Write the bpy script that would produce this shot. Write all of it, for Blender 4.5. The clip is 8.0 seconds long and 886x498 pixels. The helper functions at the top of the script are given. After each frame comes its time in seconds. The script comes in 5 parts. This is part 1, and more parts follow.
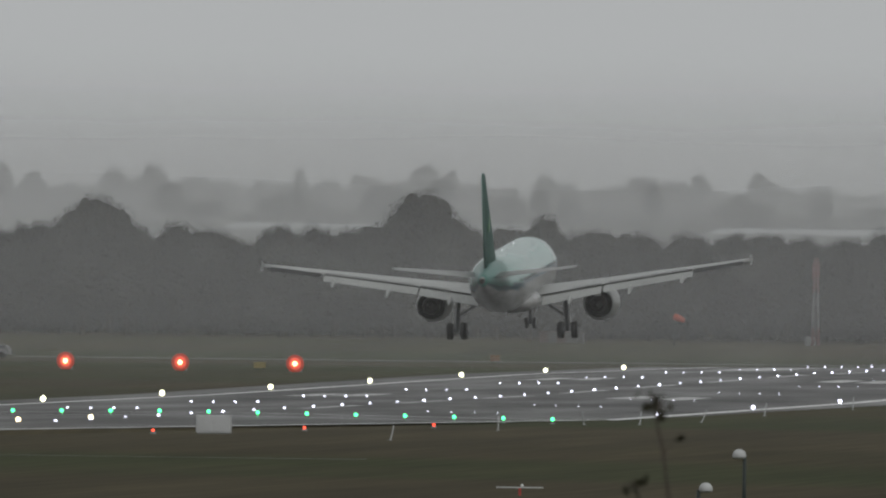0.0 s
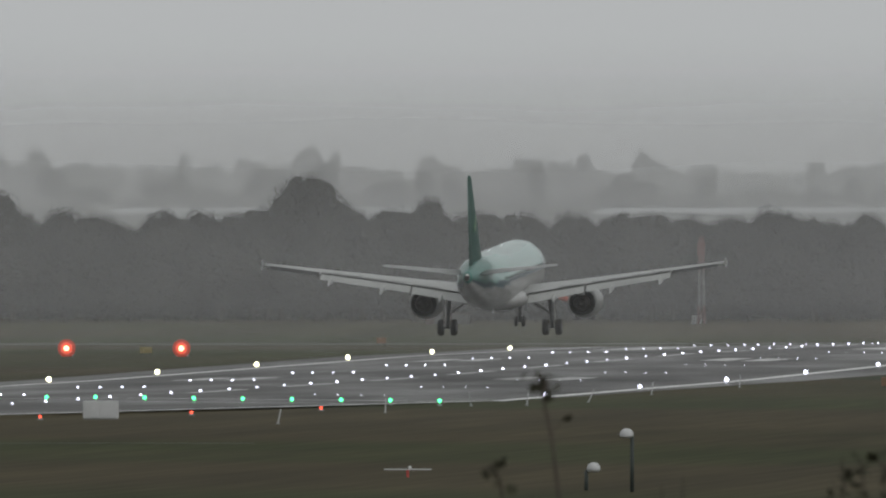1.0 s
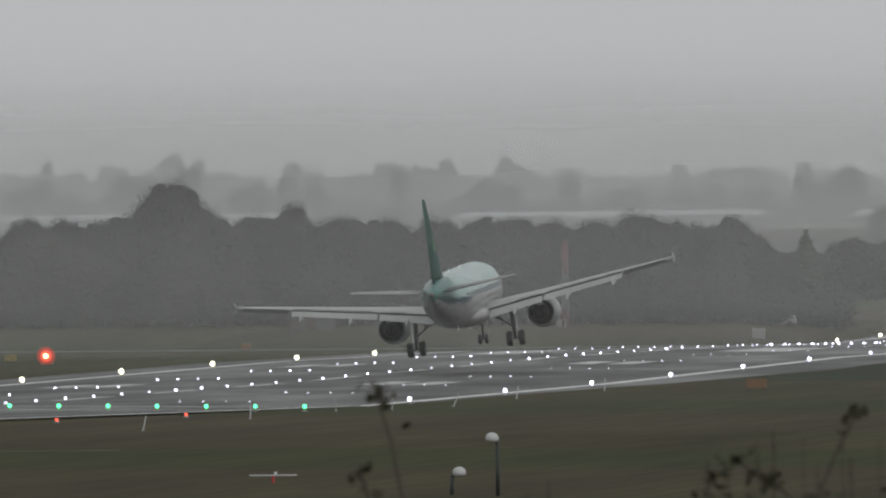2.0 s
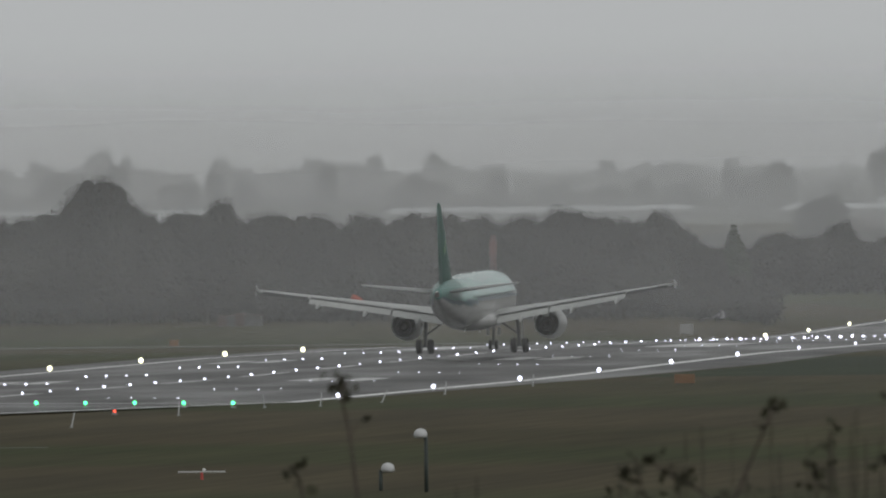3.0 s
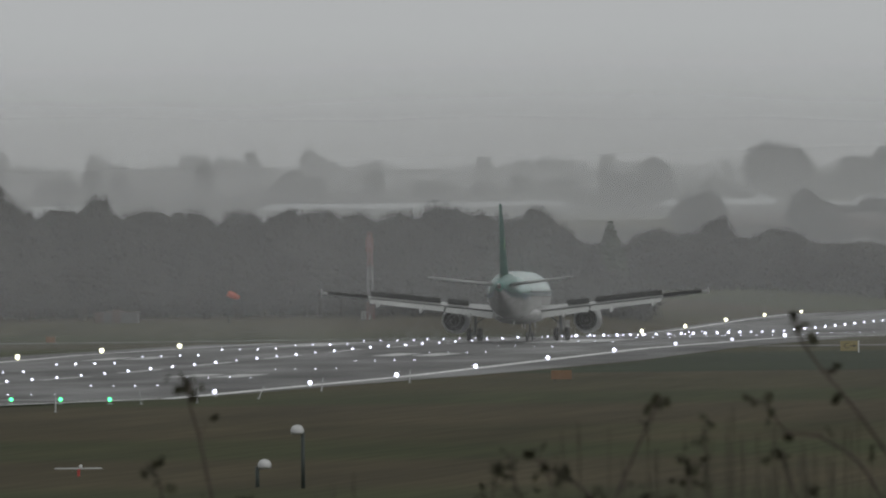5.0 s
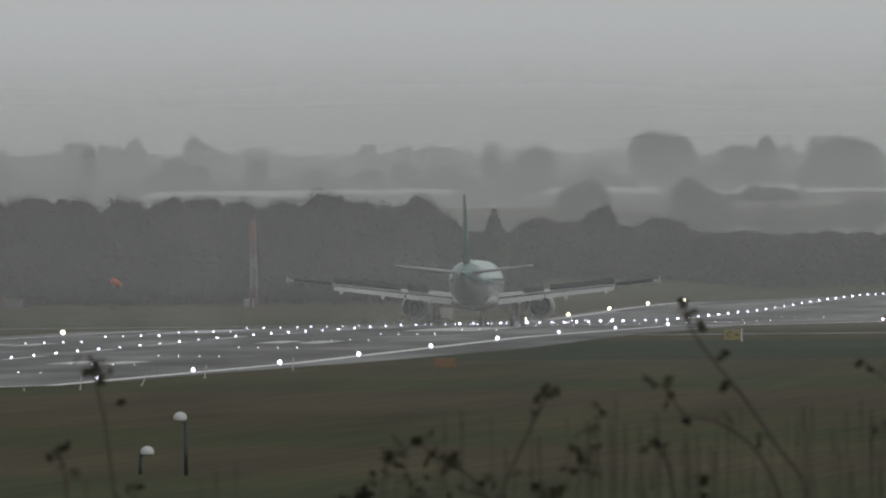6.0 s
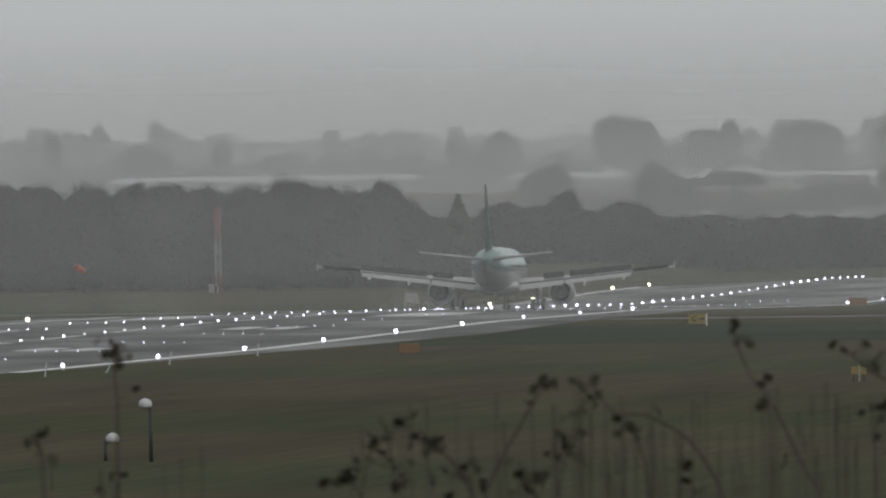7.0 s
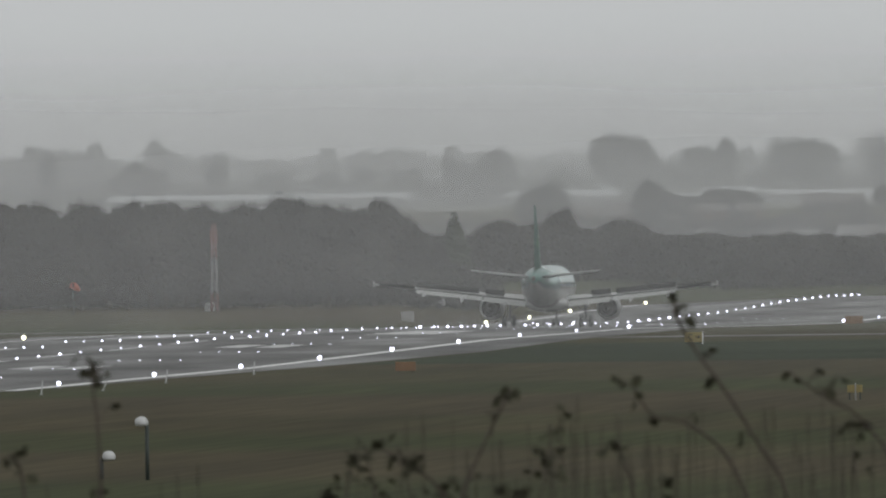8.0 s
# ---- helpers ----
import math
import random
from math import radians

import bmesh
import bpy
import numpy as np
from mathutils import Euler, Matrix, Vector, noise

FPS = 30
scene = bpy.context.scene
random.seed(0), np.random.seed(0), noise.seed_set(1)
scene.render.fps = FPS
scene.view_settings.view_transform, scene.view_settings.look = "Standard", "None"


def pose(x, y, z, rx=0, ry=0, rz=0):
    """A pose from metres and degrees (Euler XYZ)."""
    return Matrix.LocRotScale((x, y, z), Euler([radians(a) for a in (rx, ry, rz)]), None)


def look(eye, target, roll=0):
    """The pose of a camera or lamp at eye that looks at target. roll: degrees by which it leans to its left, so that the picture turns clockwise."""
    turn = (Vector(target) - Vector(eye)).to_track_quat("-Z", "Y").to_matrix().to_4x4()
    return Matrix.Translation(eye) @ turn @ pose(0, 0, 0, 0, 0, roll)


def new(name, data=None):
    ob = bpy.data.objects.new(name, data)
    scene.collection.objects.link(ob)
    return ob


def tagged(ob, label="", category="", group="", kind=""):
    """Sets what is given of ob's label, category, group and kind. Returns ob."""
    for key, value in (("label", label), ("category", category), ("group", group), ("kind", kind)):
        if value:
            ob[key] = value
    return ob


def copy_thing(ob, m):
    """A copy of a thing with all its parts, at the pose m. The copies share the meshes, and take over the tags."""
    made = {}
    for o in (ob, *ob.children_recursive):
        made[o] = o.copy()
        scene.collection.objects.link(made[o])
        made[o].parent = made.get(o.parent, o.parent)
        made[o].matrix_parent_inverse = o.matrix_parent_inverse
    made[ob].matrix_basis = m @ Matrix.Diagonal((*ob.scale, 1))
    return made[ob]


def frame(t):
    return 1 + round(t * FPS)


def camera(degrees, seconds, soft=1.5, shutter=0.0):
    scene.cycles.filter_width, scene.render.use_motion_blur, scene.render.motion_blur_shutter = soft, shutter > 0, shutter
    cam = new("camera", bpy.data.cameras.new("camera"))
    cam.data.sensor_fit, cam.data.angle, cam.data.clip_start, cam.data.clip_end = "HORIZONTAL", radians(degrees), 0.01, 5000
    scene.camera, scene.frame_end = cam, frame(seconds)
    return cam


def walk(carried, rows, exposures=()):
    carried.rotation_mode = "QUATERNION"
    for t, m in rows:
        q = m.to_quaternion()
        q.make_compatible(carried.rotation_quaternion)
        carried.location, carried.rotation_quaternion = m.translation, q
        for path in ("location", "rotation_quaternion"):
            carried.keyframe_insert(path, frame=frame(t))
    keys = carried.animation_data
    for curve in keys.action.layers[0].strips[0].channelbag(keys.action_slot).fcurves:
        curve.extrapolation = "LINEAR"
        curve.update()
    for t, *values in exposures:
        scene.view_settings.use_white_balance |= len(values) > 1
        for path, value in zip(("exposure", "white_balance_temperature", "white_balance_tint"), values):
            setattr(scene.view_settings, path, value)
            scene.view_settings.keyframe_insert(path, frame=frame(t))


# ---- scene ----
# ---- camera ----
cam = camera(2.749, 8.0, soft=2.2)
# focused on the aircraft: the stems on the bank lie out of focus
cam.data.dof.use_dof, cam.data.dof.focus_distance, cam.data.dof.aperture_fstop = True, 1500.0, 44.0
EYE = Vector((149.31, -1109.77, 10.54))


def aim(yaw, tilt, roll):
    """A pose at the camera's stand; yaw and tilt in hundredths of a radian, roll likewise."""
    a, b = yaw / 100, tilt / 100
    way = Vector((math.sin(a) * math.cos(b), math.cos(a) * math.cos(b), math.sin(b)))
    return look(EYE, EYE + way * 1000, math.degrees(roll / 100))


PATH = [
    (0.0, -11.845, 0.011, 1.188), (0.5, -11.586, -0.053, 0.484), (1.0, -11.222, -0.082, -0.022),
    (1.5, -10.840, -0.086, -0.480), (2.0, -10.484, -0.058, -0.849), (3.5, -9.981, -0.106, -1.173),
    (4.0, -9.858, -0.116, -1.261), (5.5, -9.103, -0.127, -1.013), (6.0, -8.796, -0.184, -0.866),
    (6.5, -8.629, -0.243, -1.121), (7.0, -8.604, -0.266, -1.304), (7.5, -8.640, -0.243, -1.590),
    (8.0, -8.582, -0.168, -1.307),
]
walk(cam, [(t, aim(a, b, c)) for t, a, b, c in PATH],
     exposures=[(0.0, 0.04), (1.5, 0.18), (2.2, 0.19), (3.5, 0.06), (6.0, 0.08), (7.0, 0.18), (7.5, 0.26), (8.0, 0.32)])

# ---- world and sun: an overcast, rainy day ----
world = bpy.data.worlds.new("overcast")
scene.world = world
world.use_nodes = True
wn, wl = world.node_tree.nodes, world.node_tree.links
wn.clear()
sky = wn.new("ShaderNodeTexSky")
sky.sky_type, sky.sun_disc = "NISHITA", False
sky.sun_elevation, sky.sun_rotation = radians(28), radians(140)
sky.air_density, sky.dust_density, sky.ozone_density = 1.0, 6.0, 1.0
grey = wn.new("ShaderNodeRGBToBW")
cloud = wn.new("ShaderNodeMix")
cloud.data_type = "RGBA"
cloud.inputs[0].default_value = 0.93
cloud.inputs[7].default_value = (4.38, 4.5, 4.55, 1)
back = wn.new("ShaderNodeBackground")
back.inputs[1].default_value = 0.1
wout = wn.new("ShaderNodeOutputWorld")
wl.new(sky.outputs[0], grey.inputs[0])
wl.new(grey.outputs[0], cloud.inputs[6])
wl.new(cloud.outputs[2], back.inputs[0])
wl.new(back.outputs[0], wout.inputs[0])

sun = new("sun", bpy.data.lights.new("sun", "SUN"))
sun.data.energy, sun.data.angle, sun.data.color = 0.5, radians(40), (1.0, 0.97, 0.93)
sun.matrix_basis = look((0, 0, 0), (math.sin(radians(140)) * -1, math.cos(radians(140)) * -1, -math.tan(radians(28))))


# ---- materials ----
def mat(name, base, rough=0.6, metal=0.0, vary=0.25, scale=1.0, stretch=(1, 1, 1), bump=0.0, other=None,
        spec=0.5, piece=0.0, emit=None, power=0.0, fine=0.0, broad=0.55, detail=4, soft_ramp=(0.36, 0.64)):
    """A surface with two scales of noise in its colour, a fine relief, and a change from piece to piece."""
    m = bpy.data.materials.new(name)
    m.use_nodes = True
    n, l = m.node_tree.nodes, m.node_tree.links
    b = n["Principled BSDF"]
    b.inputs["Roughness"].default_value, b.inputs["Metallic"].default_value = rough, metal
    b.inputs["Specular IOR Level"].default_value = spec
    b.inputs["Base Color"].default_value = (*base, 1)
    if emit:
        b.inputs["Emission Color"].default_value = (*emit, 1)
        b.inputs["Emission Strength"].default_value = power
        return m
    co = n.new("ShaderNodeTexCoord")
    mp = n.new("ShaderNodeMapping")
    mp.inputs["Scale"].default_value = stretch
    l.new(co.outputs["Object"], mp.inputs[0])
    big, small = n.new("ShaderNodeTexNoise"), n.new("ShaderNodeTexNoise")
    big.inputs["Scale"].default_value, small.inputs["Scale"].default_value = scale * 0.23, scale * (3.1 + fine)
    big.inputs["Detail"].default_value, small.inputs["Detail"].default_value = detail, detail + 2
    for t in (big, small):
        l.new(mp.outputs[0], t.inputs["Vector"])
    add = n.new("ShaderNodeMath")
    add.operation = "MULTIPLY_ADD"
    add.inputs[1].default_value = 1 - broad
    l.new(small.outputs["Fac"], add.inputs[0])
    half = n.new("ShaderNodeMath")
    half.operation = "MULTIPLY"
    half.inputs[1].default_value = broad
    l.new(big.outputs["Fac"], half.inputs[0])
    l.new(half.outputs[0], add.inputs[2])
    ramp = n.new("ShaderNodeValToRGB")
    ramp.color_ramp.elements[0].position, ramp.color_ramp.elements[1].position = soft_ramp
    dark = [c * (1 - vary) for c in base]
    light = other if other else [min(1, c * (1 + vary)) for c in base]
    ramp.color_ramp.elements[0].color, ramp.color_ramp.elements[1].color = (*dark, 1), (*light, 1)
    l.new(add.outputs[0], ramp.inputs[0])
    last = ramp.outputs[0]
    if piece:
        info, hue = n.new("ShaderNodeObjectInfo"), n.new("ShaderNodeHueSaturation")
        rng = n.new("ShaderNodeMapRange")
        rng.inputs[3].default_value, rng.inputs[4].default_value = 1 - piece, 1 + piece
        l.new(info.outputs["Random"], rng.inputs[0])
        l.new(rng.outputs[0], hue.inputs["Value"])
        l.new(last, hue.inputs["Color"])
        last = hue.outputs[0]
    l.new(last, b.inputs["Base Color"])
    if bump:
        bp = n.new("ShaderNodeBump")
        bp.inputs["Strength"].default_value, bp.inputs["Distance"].default_value = bump, 0.05
        l.new(small.outputs["Fac"], bp.inputs["Height"])
        l.new(bp.outputs[0], b.inputs["Normal"])
    return m


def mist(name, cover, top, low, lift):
    """Haze sheet material: it scatters the sky's light both ways, lets the rest through, thins out with height and at
    the grass.
    """
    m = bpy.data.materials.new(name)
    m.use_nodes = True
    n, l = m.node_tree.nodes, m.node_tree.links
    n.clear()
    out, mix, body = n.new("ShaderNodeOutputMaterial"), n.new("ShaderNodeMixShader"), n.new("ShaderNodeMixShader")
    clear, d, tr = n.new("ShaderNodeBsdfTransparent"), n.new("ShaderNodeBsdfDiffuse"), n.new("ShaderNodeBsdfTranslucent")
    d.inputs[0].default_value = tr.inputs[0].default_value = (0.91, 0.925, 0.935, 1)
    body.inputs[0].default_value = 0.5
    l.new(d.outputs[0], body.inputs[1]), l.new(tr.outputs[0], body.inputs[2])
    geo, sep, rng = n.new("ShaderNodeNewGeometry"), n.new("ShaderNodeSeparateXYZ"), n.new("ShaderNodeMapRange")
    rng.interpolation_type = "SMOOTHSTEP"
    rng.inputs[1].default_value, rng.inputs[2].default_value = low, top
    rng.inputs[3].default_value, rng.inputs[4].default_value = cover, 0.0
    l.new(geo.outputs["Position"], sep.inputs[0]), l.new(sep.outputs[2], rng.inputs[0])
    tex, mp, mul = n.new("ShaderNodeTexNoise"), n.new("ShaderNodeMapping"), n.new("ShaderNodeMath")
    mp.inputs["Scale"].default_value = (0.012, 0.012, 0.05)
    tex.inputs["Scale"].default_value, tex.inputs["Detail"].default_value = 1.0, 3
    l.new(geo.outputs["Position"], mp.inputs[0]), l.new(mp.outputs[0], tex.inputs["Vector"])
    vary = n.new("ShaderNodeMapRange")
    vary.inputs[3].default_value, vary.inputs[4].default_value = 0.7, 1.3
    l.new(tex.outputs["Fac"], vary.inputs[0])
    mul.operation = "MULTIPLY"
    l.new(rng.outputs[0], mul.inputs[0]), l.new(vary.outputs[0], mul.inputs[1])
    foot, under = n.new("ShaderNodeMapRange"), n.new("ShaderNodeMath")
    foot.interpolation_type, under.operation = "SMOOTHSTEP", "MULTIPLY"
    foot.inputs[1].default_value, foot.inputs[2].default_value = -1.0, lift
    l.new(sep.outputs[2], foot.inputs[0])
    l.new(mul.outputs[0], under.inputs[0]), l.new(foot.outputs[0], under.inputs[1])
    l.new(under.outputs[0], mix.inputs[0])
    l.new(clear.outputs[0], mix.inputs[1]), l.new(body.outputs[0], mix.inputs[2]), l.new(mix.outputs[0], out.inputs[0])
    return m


def turf(name, green, brown):
    """Winter grass: broad swathes of green and brown, tufts within them, and fine blades."""
    m = bpy.data.materials.new(name)
    m.use_nodes = True
    n, l = m.node_tree.nodes, m.node_tree.links
    b = n["Principled BSDF"]
    b.inputs["Roughness"].default_value, b.inputs["Specular IOR Level"].default_value = 0.95, 0.1
    geo = n.new("ShaderNodeNewGeometry")

    def tone(scale, detail, lo, hi, a, c):
        mp, t, r = n.new("ShaderNodeMapping"), n.new("ShaderNodeTexNoise"), n.new("ShaderNodeMapRange")
        mp.inputs["Scale"].default_value = scale
        t.inputs["Scale"].default_value, t.inputs["Detail"].default_value = 1.0, detail
        r.inputs[1].default_value, r.inputs[2].default_value = lo, hi
        r.inputs[3].default_value, r.inputs[4].default_value = a, c
        l.new(geo.outputs["Position"], mp.inputs[0]), l.new(mp.outputs[0], t.inputs["Vector"]), l.new(t.outputs["Fac"], r.inputs[0])
        return r.outputs[0], t

    swathe, _ = tone((0.0045, 0.0065, 0.0), 4.0, 0.42, 0.56, 0.0, 1.0)
    tuft, _ = tone((0.12, 0.008, 0.0), 4.0, 0.3, 0.7, 0.82, 1.2)
    blade, fine = tone((1.3, 0.025, 0.0), 2.0, 0.3, 0.7, 0.82, 1.18)
    mixc = n.new("ShaderNodeMix")
    mixc.data_type = "RGBA"
    mixc.inputs[6].default_value, mixc.inputs[7].default_value = (*green, 1), (*brown, 1)
    l.new(swathe, mixc.inputs[0])
    both = n.new("ShaderNodeMath")
    both.operation = "MULTIPLY"
    l.new(tuft, both.inputs[0]), l.new(blade, both.inputs[1])
    hue = n.new("ShaderNodeHueSaturation")
    l.new(both.outputs[0], hue.inputs["Value"]), l.new(mixc.outputs[2], hue.inputs["Color"]), l.new(hue.outputs[0], b.inputs["Base Color"])
    bp = n.new("ShaderNodeBump")
    bp.inputs["Strength"].default_value, bp.inputs["Distance"].default_value = 0.3, 0.05
    l.new(fine.outputs["Fac"], bp.inputs["Height"]), l.new(bp.outputs[0], b.inputs["Normal"])
    return m


def patchy(m, low, high, scale):
    """Standing water and drier patches: the gloss changes over the surface."""
    n, l = m.node_tree.nodes, m.node_tree.links
    geo, mp, t, r = n.new("ShaderNodeNewGeometry"), n.new("ShaderNodeMapping"), n.new("ShaderNodeTexNoise"), n.new("ShaderNodeMapRange")
    mp.inputs["Scale"].default_value = scale
    t.inputs["Scale"].default_value, t.inputs["Detail"].default_value = 1.0, 4.0
    r.inputs[1].default_value, r.inputs[2].default_value, r.inputs[3].default_value, r.inputs[4].default_value = 0.34, 0.66, low, high
    l.new(geo.outputs["Position"], mp.inputs[0]), l.new(mp.outputs[0], t.inputs["Vector"])
    l.new(t.outputs["Fac"], r.inputs[0]), l.new(r.outputs[0], n["Principled BSDF"].inputs["Roughness"])
    return m


GRASS = turf("grass", (0.046, 0.053, 0.022), (0.062, 0.053, 0.029))
MOWN = mat("mown grass", (0.037, 0.048, 0.026), 0.95, vary=0.3, scale=0.2, stretch=(0.25, 0.3, 1), fine=-2.3, detail=1.2, bump=0.3, spec=0.1)
ASPHALT = patchy(mat("wet asphalt", (0.044, 0.042, 0.039), 0.5, vary=0.4, scale=0.35, stretch=(1, 0.12, 1), bump=0.1, spec=0.27), 0.36, 0.62, (0.09, 0.016, 0.0))
PAINT = mat("white runway paint", (0.45, 0.45, 0.44), 0.4, vary=0.25, scale=0.8, spec=0.6)
LINE = mat("white edge line paint", (0.8, 0.8, 0.78), 0.4, vary=0.2, scale=0.8, spec=0.5)
ROADM = mat("wet concrete", (0.088, 0.088, 0.084), 0.6, vary=0.3, scale=0.4, spec=0.5)
WHITE = mat("white painted metal", (0.72, 0.73, 0.72), 0.45, vary=0.08, scale=2)
GREYM = mat("grey metal", (0.3, 0.31, 0.31), 0.5, 0.3, vary=0.15, scale=3)
DOME = mat("dull white plastic", (0.5, 0.51, 0.51), 0.5, vary=0.12, scale=5)
POSTM = mat("dark green post", (0.035, 0.045, 0.04), 0.6, vary=0.2, scale=4)
REDP = mat("red paint", (0.42, 0.05, 0.04), 0.55, vary=0.2, scale=2)
# board, sign and windsock colours toned down so that they carry the haze
ORANGE = mat("orange paint dulled for haze", (0.18, 0.1, 0.05), 0.6, vary=0.15, scale=3)
YELLOW = mat("yellow sign", (0.24, 0.195, 0.07), 0.5, vary=0.12, scale=3)
BLACKM = mat("black", (0.02, 0.02, 0.02), 0.6, vary=0.2, scale=3)
SOCKM = mat("orange windsock cloth", (0.36, 0.08, 0.045), 0.8, vary=0.2, scale=2)
LAMP_W = mat("white lamp", (0.9, 0.9, 0.95), emit=(0.78, 0.78, 1.0), power=4.0)
# some lamps burn lower than others
ln, ll = LAMP_W.node_tree.nodes, LAMP_W.node_tree.links
li, lr = ln.new("ShaderNodeObjectInfo"), ln.new("ShaderNodeMapRange")
lr.inputs[3].default_value, lr.inputs[4].default_value = 1.5, 7.0
ll.new(li.outputs["Random"], lr.inputs[0]), ll.new(lr.outputs[0], ln["Principled BSDF"].inputs["Emission Strength"])
LAMP_Y = mat("warm white lamp", (0.9, 0.9, 0.8), emit=(1.0, 0.95, 0.62), power=5.0)
LAMP_A = mat("amber white lamp", (0.9, 0.8, 0.7), emit=(1.0, 0.78, 0.45), power=5.0)
LAMP_G = mat("green lamp", (0.1, 0.8, 0.3), emit=(0.06, 0.9, 0.3), power=4.0)
LAMP_R = mat("red lamp", (0.8, 0.1, 0.05), emit=(1.0, 0.08, 0.04), power=2.5)
# lens and outer disc glow in falling steps to imitate the lamp's halo
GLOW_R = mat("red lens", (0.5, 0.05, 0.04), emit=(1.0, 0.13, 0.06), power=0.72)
HALO_R = mat("red halo glow", (0.3, 0.03, 0.02), emit=(1.0, 0.14, 0.08), power=0.2)
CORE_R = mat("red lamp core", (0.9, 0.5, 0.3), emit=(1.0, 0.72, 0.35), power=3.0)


# ---- mesh helpers ----
def mesh(name, verts, faces, material, smooth=False, slots=None):
    me = bpy.data.meshes.new(name)
    me.from_pydata([tuple(v) for v in verts], [], faces)
    for m in (material if isinstance(material, list) else [material]):
        me.materials.append(m)
    if slots:
        me.polygons.foreach_set("material_index", slots)
    if smooth:
        me.polygons.foreach_set("use_smooth", [True] * len(faces))
    me.update()
    return me


def part(name, data, parent, label=""):
    ob = new(name, data)
    ob.parent = parent
    return tagged(ob, label)


def thing(name, label, category, m=None, group="", kind="", data=None):
    ob = new(name, data)
    ob.matrix_basis = m if m else Matrix.Identity(4)
    return tagged(ob, label, category, group, kind)


def join(*pieces):
    v, f = [], []
    for pv, pf in pieces:
        k = len(v)
        v += list(pv)
        f += [tuple(i + k for i in q) for q in pf]
    return v, f


def box(x0, x1, y0, y1, z0, z1, cut=0.0):
    """A block whose upright edges and top edge are cut back."""
    c = cut
    if not c:
        v = [(x, y, z) for z in (z0, z1) for x, y in ((x0, y0), (x1, y0), (x1, y1), (x0, y1))]
        return v, [(3, 2, 1, 0), (4, 5, 6, 7), (0, 1, 5, 4), (1, 2, 6, 5), (2, 3, 7, 6), (3, 0, 4, 7)]
    ring = lambda i: [(x0 + c + i, y0 + i), (x1 - c - i, y0 + i), (x1 - i, y0 + c + i), (x1 - i, y1 - c - i),
                      (x1 - c - i, y1 - i), (x0 + c + i, y1 - i), (x0 + i, y1 - c - i), (x0 + i, y0 + c + i)]
    v = [(x, y, z0) for x, y in ring(0)] + [(x, y, z1 - c) for x, y in ring(0)] + [(x, y, z1) for x, y in ring(c * 0.6)]
    f = [tuple(range(7, -1, -1)), tuple(range(16, 24))]
    for r in (0, 8):
        f += [(r + i, r + (i + 1) % 8, r + 8 + (i + 1) % 8, r + 8 + i) for i in range(8)]
    return v, f


def lathe(rings, n=20, axis="z", cap=True):
    """A turned body: rings of (radius, height) along an axis."""
    v, f = [], []
    for r, h in rings:
        for i in range(n):
            a = 2 * math.pi * i / n
            p = (r * math.cos(a), r * math.sin(a), h)
            v.append(p if axis == "z" else (p[0], h, p[1]) if axis == "y" else (h, p[0], p[1]))
    for k in range(len(rings) - 1):
        for i in range(n):
            q = (k * n + i, k * n + (i + 1) % n, (k + 1) * n + (i + 1) % n, (k + 1) * n + i)
            f.append(q if axis != "y" else q[::-1])
    if cap:
        f += [tuple(range(n))[::-1], tuple(range((len(rings) - 1) * n, len(rings) * n))]
    return v, f


def rod(a, b, r0, r1=None, n=7):
    a, b = Vector(a), Vector(b)
    r1 = r0 if r1 is None else r1
    q = (b - a).to_track_quat("Z", "Y")
    v = [tuple(p + q @ Vector((r * math.cos(2 * math.pi * i / n), r * math.sin(2 * math.pi * i / n), 0)))
         for p, r in ((a, r0), (b, r1)) for i in range(n)]
    f = [(i, (i + 1) % n, n + (i + 1) % n, n + i) for i in range(n)] + [tuple(range(n))[::-1], tuple(range(n, 2 * n))]
    return v, f


def loft(rings, cap=True):
    v, f, n = [p for r in rings for p in r], [], len(rings[0])
    for k in range(len(rings) - 1):
        f += [(k * n + i, k * n + (i + 1) % n, (k + 1) * n + (i + 1) % n, (k + 1) * n + i) for i in range(n)]
    if cap:
        f += [tuple(range(n))[::-1], tuple(range((len(rings) - 1) * n, len(rings) * n))]
    return v, f


def moved(piece, m):
    return [tuple(m @ Vector(p)) for p in piece[0]], piece[1]


# ---- the lie of the land ----
KNOT_Y = [-400, 0, 200, 400, 550, 700, 850, 1000, 1100, 1180, 1250, 1400]
KNOT_Z = [0, 0, -0.01, 0.43, 0.27, -0.54, -1.25, -1.05, -0.45, -0.2, -0.4, -1.2]
HILL_D = [0, 60, 320, 2330, 2700, 3300, 4000, 4950]
HILL_Z = [9.0, 9.0, 0.0, 0.0, 4.0, 12.5, 16.0, 21.0]


def tilt(x, y):
    """The far end of the runway falls away to its far side."""
    return -0.46 * min(1.0, max(0.0, (y - 820) / 130)) * min(1.0, max(0.0, -x / 24))


def lie(x, y):
    """The height of the ground."""
    d = math.hypot(x - EYE.x, y - EYE.y)
    z = float(np.interp(d, HILL_D, HILL_Z))
    w = min(1.0, max(0.0, (2620 - d) / 200))
    rise = 1.75 * min(1.0, max(0.0, (y - 900) / 75)) * min(1.0, max(0.0, (-25 - x) / 15))
    return z + w * (float(np.interp(y, KNOT_Y, KNOT_Z)) + rise + tilt(x, y))


def crown(x, y):
    """The height of the runway's surface."""
    return float(np.interp(y, KNOT_Y, KNOT_Z)) + 0.06 + 0.24 * max(0, 1 - abs(x) / 24) + tilt(x, y)


